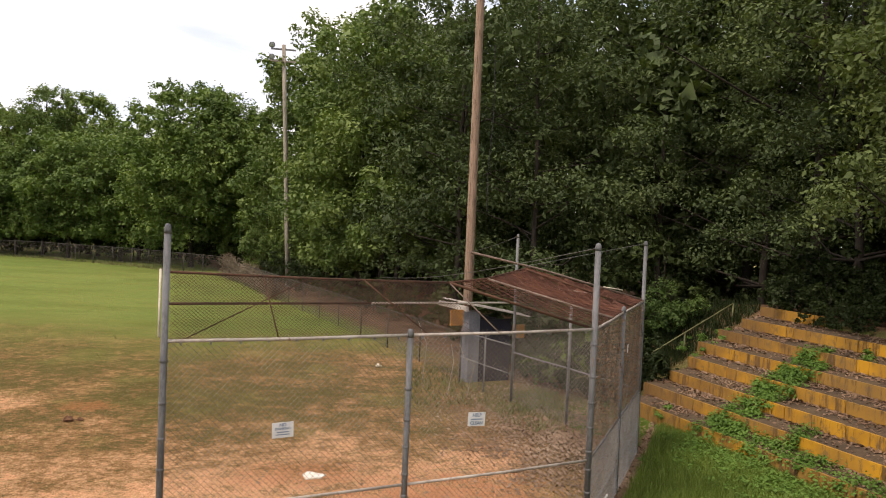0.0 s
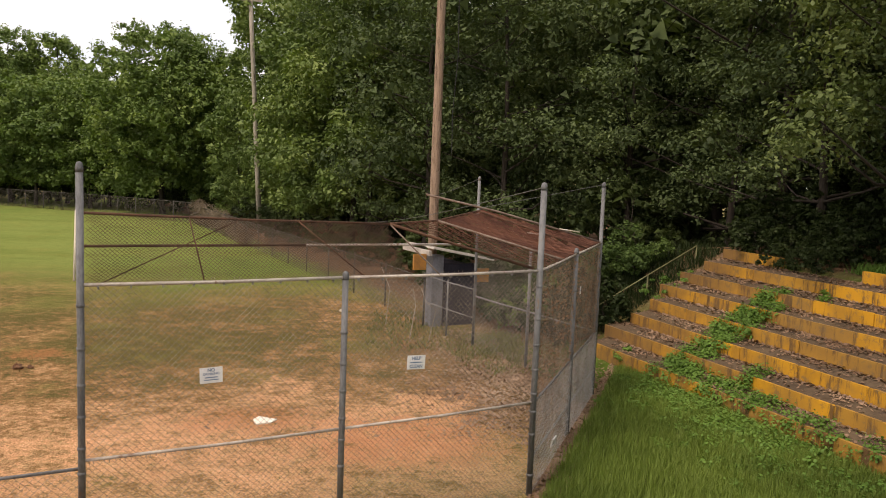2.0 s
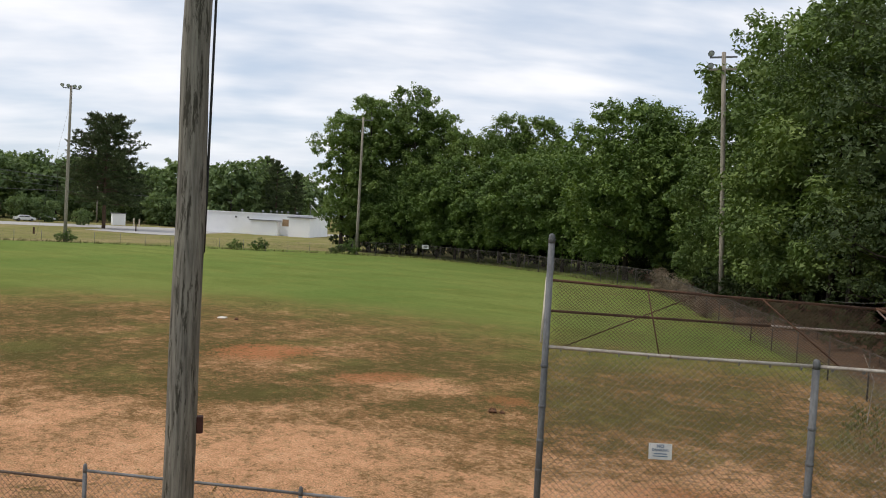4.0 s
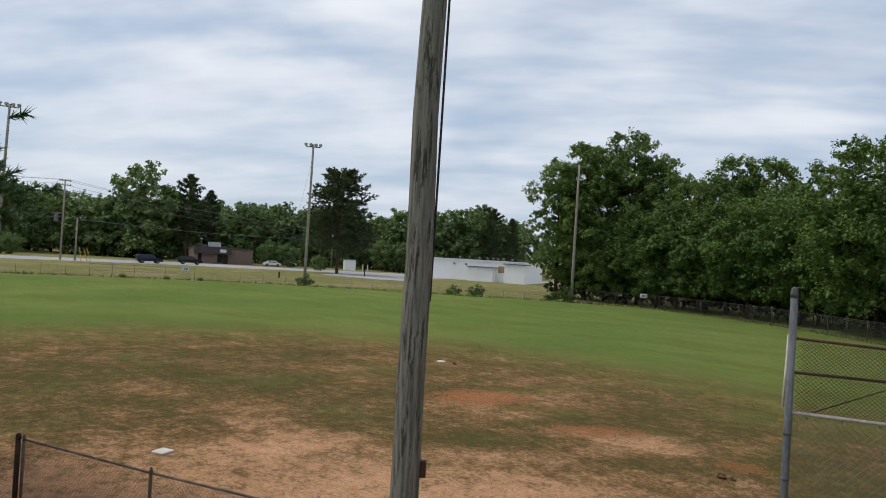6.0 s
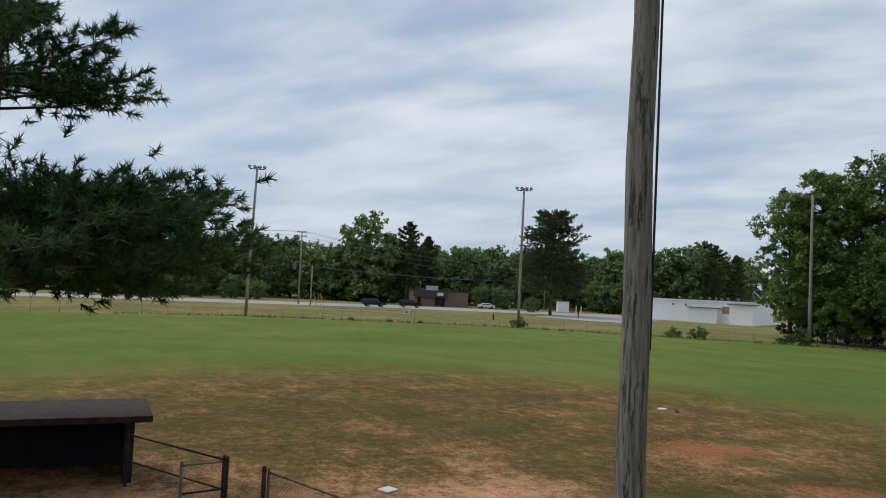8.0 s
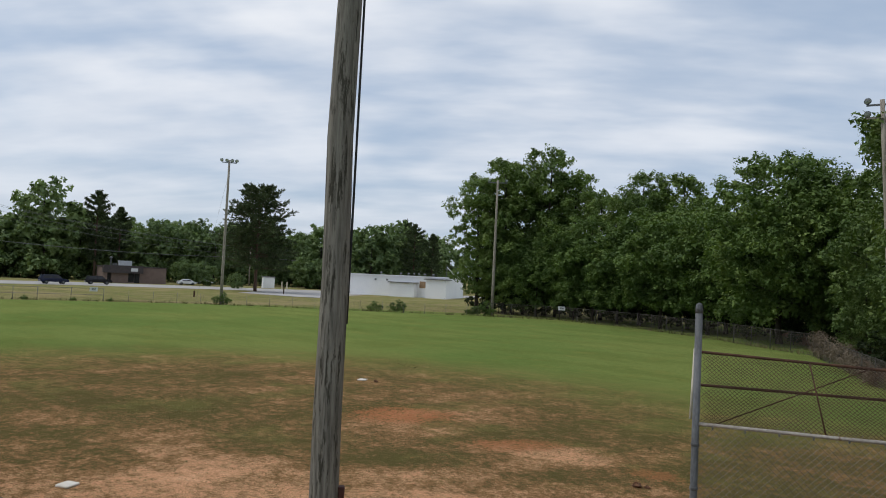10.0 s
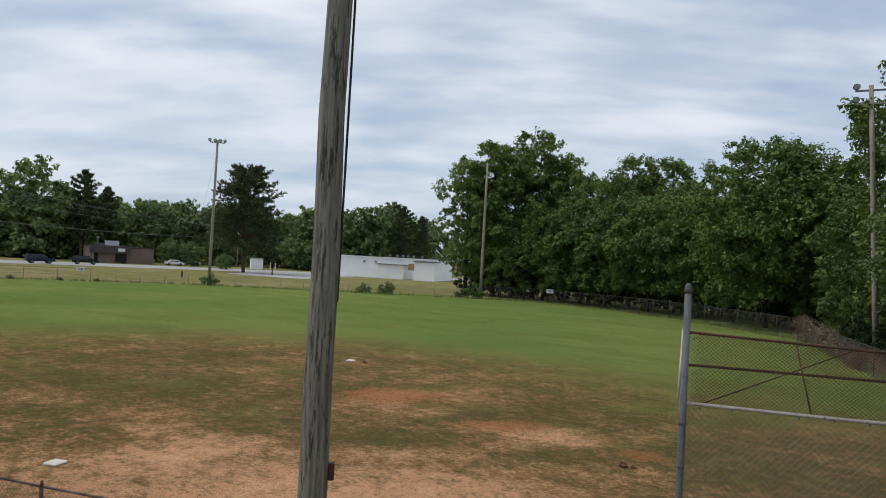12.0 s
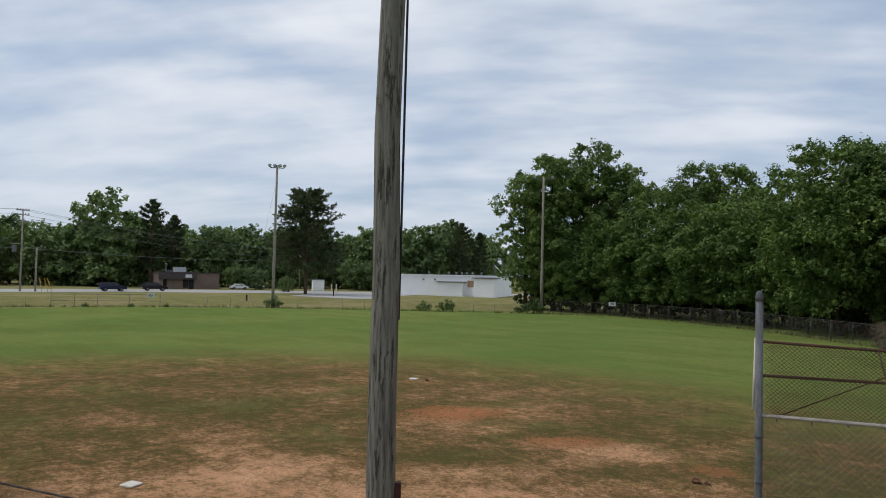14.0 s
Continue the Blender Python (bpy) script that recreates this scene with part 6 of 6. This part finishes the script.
def in_strip(x, y):
    u_ = 0.938 * x + 0.345 * y
    c = across(x, y)
    return 1.0 if u_ < 11.6 and c < 3 and y > 5 and (x - 1.82) * 0.927 - (y - 10.85) * 0.375 > 0.25 else 0.0


pts, r = strew(30000, in_strip, 21, (2, 13, 5, 24))
blades("grass_blades", pts, r, 0.17, 0.008, GRASS, "long lush grass between backstop and bleachers", "grass")


def in_bank(x, y):
    u_, v_ = 0.938 * x + 0.345 * y, 0.345 * x - 0.938 * y
    return 1.0 if 16.5 < u_ < 19.5 and -13.5 < v_ < 0 else 0.0


def beside_stair(x, y):
    u_, v_ = 0.938 * x + 0.345 * y, 0.345 * x - 0.938 * y
    return 1.0 if -22.5 < v_ < -18.3 and 11 < u_ < 17 else 0.0


pts, r = strew(9000, in_bank, 22, (4, 28, 0, 32))
blades("bank_weeds", pts, r, 0.22, 0.012, LEAF_VINE, "fresh green weeds on the bank above the bleachers", "weeds", bend=0.7)
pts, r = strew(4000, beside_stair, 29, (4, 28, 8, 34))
blades("stair_weeds", pts, r, 0.26, 0.012, LEAF_SHADE, "weeds beside the stair rail, leaf colour darkened to look shaded", "weeds", bend=0.7)


def in_infield(x, y):
    d = math.hypot((x + 21.5) / 22.5, (y - 10.5) / 21.0)
    e = -0.354 * x + 0.935 * y - 17.08
    nz = 0.5 + noise.noise((x * 0.5, y * 0.5, 3.0)) + 0.5 * noise.noise((x * 1.7, y * 1.7, 9.0))
    if x > 0.5 and e < 2:
        return 0
    k = 0.9 if d < 1.0 else 0.35
    return max(0.0, nz * k * (0.3 if e < 0.5 else 1.0))


pts, r = strew(15000, in_infield, 23, (-34, 2, 4, 32))
blades("dry_tufts", pts, r, 0.028, 0.010, TUFT, "thin dry grass tufts over the worn infield", "grass tufts", bunch=3, bend=1.0)


def flat_leaves(name, pts, r, size, material, label, cat, lift, loft=0.03):
    n = len(pts)
    c = np.array([(x, y, lift(x, y) + 0.008 + loft * r.random()) for x, y in pts])
    a = r.random(n) * 6.283
    t = np.stack([np.cos(a), np.sin(a), r.normal(size=n) * 0.35], axis=1)
    b = np.stack([-np.sin(a), np.cos(a), r.normal(size=n) * 0.35], axis=1)
    s = size * (0.6 + 0.8 * r.random(n))[:, None]
    quad = np.stack([c - t * s, c + b * s * 0.55, c + t * s, c - b * s * 0.55], axis=1).reshape(-1, 3)
    ob = new(name, cloud_mesh(name, quad, 4, material))
    tagged(ob, label, cat, kind="stuff")


def in_litter(x, y):
    if x > 1 and 0.0 < (x - 1.82) * 0.927 - (y - 10.85) * 0.375 < 0.5:
        return 0.8
    k = (x - 2.7) ** 2 / 5.0 + (y - 17.6) ** 2 / 30.0
    return max(0.004, 0.75 * math.exp(-1.6 * k) * (0.55 + 0.9 * noise.noise((x * 0.9, y * 0.9, 2.0)) + 0.4 * noise.noise((x * 2.7, y * 2.7, 4.0)))) if y > 13 else 0.0


pts, r = strew(15000, in_litter, 24, (-4, 6, 10, 27))
flat_leaves("leaf_litter", pts, r, 0.042, LITTER, "dry fallen leaves drifted against the backstop", "leaf litter", ground_height)


def wing_leaves():
    """Dry leaves and bits of vine caught all over the netting of the backstop wing."""
    r = np.random.default_rng(27)
    n = 5200
    t_, h = r.random(n), 0.1 + 3.3 * r.random(n) ** 0.8
    c = np.stack([PC[0] + (PE[0] - PC[0]) * t_, PC[1] + (PE[1] - PC[1]) * t_, h], axis=1) + r.normal(size=(n, 3)) * 0.012
    a, b = r.normal(size=(n, 3)), r.normal(size=(n, 3))
    a, b = (v / np.linalg.norm(v, axis=1)[:, None] * (0.012 + 0.02 * r.random(n))[:, None] for v in (a, b))
    tagged(new("caught_leaves", cloud_mesh("caught_leaves", np.stack([c - a, c + b * 0.7, c + a, c - b * 0.7], axis=1).reshape(-1, 3), 4, LITTER)), "dry leaves caught in the backstop netting", "leaf litter", kind="stuff")


wing_leaves()


def by_dugout(x, y):
    return max(0.0, 1.1 - math.hypot((x - 2.3) / 1.5, (y - 20.6) / 2.6)) * (0.5 + noise.noise((x * 1.3, y * 1.3, 7.0))) + (0.12 if -1.5 < x < 1 and 20 < y < 26 else 0.0)


pts, r = strew(2000, by_dugout, 28, (-2, 5, 16, 27))
blades("dugout_weeds", pts, r, 0.13, 0.011, VERGE, "thin green brown weeds grown up beside the dugout", "weeds", bend=0.7)


def row_at(x, y):
    u_, v_ = 0.938 * x + 0.345 * y, 0.345 * x - 0.938 * y
    return (u_ - 11.55) / pitch(v_), v_


def tread_z(x, y):
    f = row_at(x, y)[0]
    return ROWS[min(7, max(0, int(f)))] - 0.012 + 0.058 * (f % 1.0)


def on_treads(x, y):
    s, v_ = row_at(x, y)
    k, f = int(s), s % 1.0
    if s < 0.1 or k > 6 or f < 0.12 or not LEFT[k] < v_ < RIGHT[k]:
        return 0
    return 0.06 + 0.7 * max(0, noise.noise((x * 0.6, y * 0.6, 5.0)) + 0.15) * (1 if f > 0.45 else 0.3) + (0.8 if f > 0.78 else 0)


pts, r = strew(14000, on_treads, 25, (5, 22, 4, 28))
flat_leaves("tread_litter", pts, r, 0.042, LITTER, "dry leaves lying on the bleacher steps", "leaf litter", tread_z)

# vines over the bleachers and the foot of the rows
rv = np.random.default_rng(31)
vc, vr = [], []


def vine_patch(u0, u1, v0, v1, count, rad, zlift=0.0):
    for _ in range(count):
        u_, v_ = rv.uniform(u0, u1), rv.uniform(v0, v1)
        x, y = on_bank(u_, v_)
        k = int((u_ - 11.55) / pitch(v_))
        z = 0.0 if u_ < 11.55 else 0.12 + 0.36 * min(7.5, (u_ - 11.55) / pitch(v_) + 0.35)
        vc.append((x, y, z + zlift + rv.random() * rad * 0.6))
        vr.append(rad * (0.5 + 0.8 * rv.random()))


vine_patch(11.0, 12.0, -13.7, -11.2, 40, 0.22)
vine_patch(9.6, 11.8, -13.6, -7.6, 90, 0.24)
vine_patch(8.6, 10.6, -11.0, -6.5, 40, 0.18)
vine_patch(11.5, 14.6, -14.6, -13.5, 130, 0.24)
vine_patch(14.4, 15.1, -14.6, -13.9, 20, 0.2)
vine_patch(10.4, 11.6, -15.0, -11.0, 60, 0.2)
vine_patch(10.3, 11.9, -14.2, -9.4, 150, 0.25)
vine_patch(9.2, 11.0, -13.5, -6.0, 150, 0.12)
vine_patch(12.0, 12.6, -12.3, -11.8, 10, 0.24)
vine_patch(11.4, 13.6, -7.9, -6.2, 50, 0.3)
vine_patch(14.9, 15.3, -13.0, -12.6, 6, 0.18)
vine_patch(14.0, 15.4, -18.9, -17.6, 12, 0.16)
vine_patch(11.2, 12.0, -19.0, -15.0, 14, 0.16)
quads = leaves(np.array(vc), np.array(vr), 75, 0.062, rv, flat=0.6, up=0.9, slim=0.8, hollow=0.3)
tagged(new("vines", cloud_mesh("vines", quads, 4, LEAF_VINE)), "bright green vines creeping over the bleachers", "vines", kind="stuff")

# dead vines on the line fence
dc = []
for k in range(150):
    t_ = rv.random()
    q = line_start + line_dir * (22 + 19.5 * t_)
    dc.append((q.x + rv.normal() * 0.2, q.y + rv.normal() * 0.2, 0.2 + (0.5 + 1.2 * t_) * rv.random() + 0.3 * math.sin(3.1 * t_)))
quads = leaves(np.array(dc), np.full(len(dc), 0.42), 60, 0.22, rv, flat=0.8, up=0.3, slim=0.14)
tagged(new("dead_vines", cloud_mesh("dead_vines", quads, 4, DEAD_VINE)), "dry grey brown vines matted on the fence", "vines", kind="stuff")

# weeds along the outfield fence and the verge


def weed_line(corners, n, r):
    out = []
    for _ in range(n):
        i = r.integers(0, len(corners) - 1)
        a, b = corners[i], corners[i + 1]
        t_ = r.random()
        out.append((a[0] + (b[0] - a[0]) * t_ + r.normal() * 0.35, a[1] + (b[1] - a[1]) * t_ + r.normal() * 0.35))
    return out


fence_line = ((-19.4, 64.4), (-31.0, 73.3), (-43.5, 80.0), (-56.5, 83.0), (-64.6, 78.0), (-74.4, 67.8), (-83.0, 59.4), (-91.2, 50.6), (-96.2, 40.0), (-100.0, 28.0), (-102.5, 17.5), (-101.0, 2.0))
blades("fence_weeds", weed_line(fence_line, 1100, rv), rv, 0.32, 0.03, VERGE, "weeds grown up along the outfield fence", "weeds", bend=0.6)
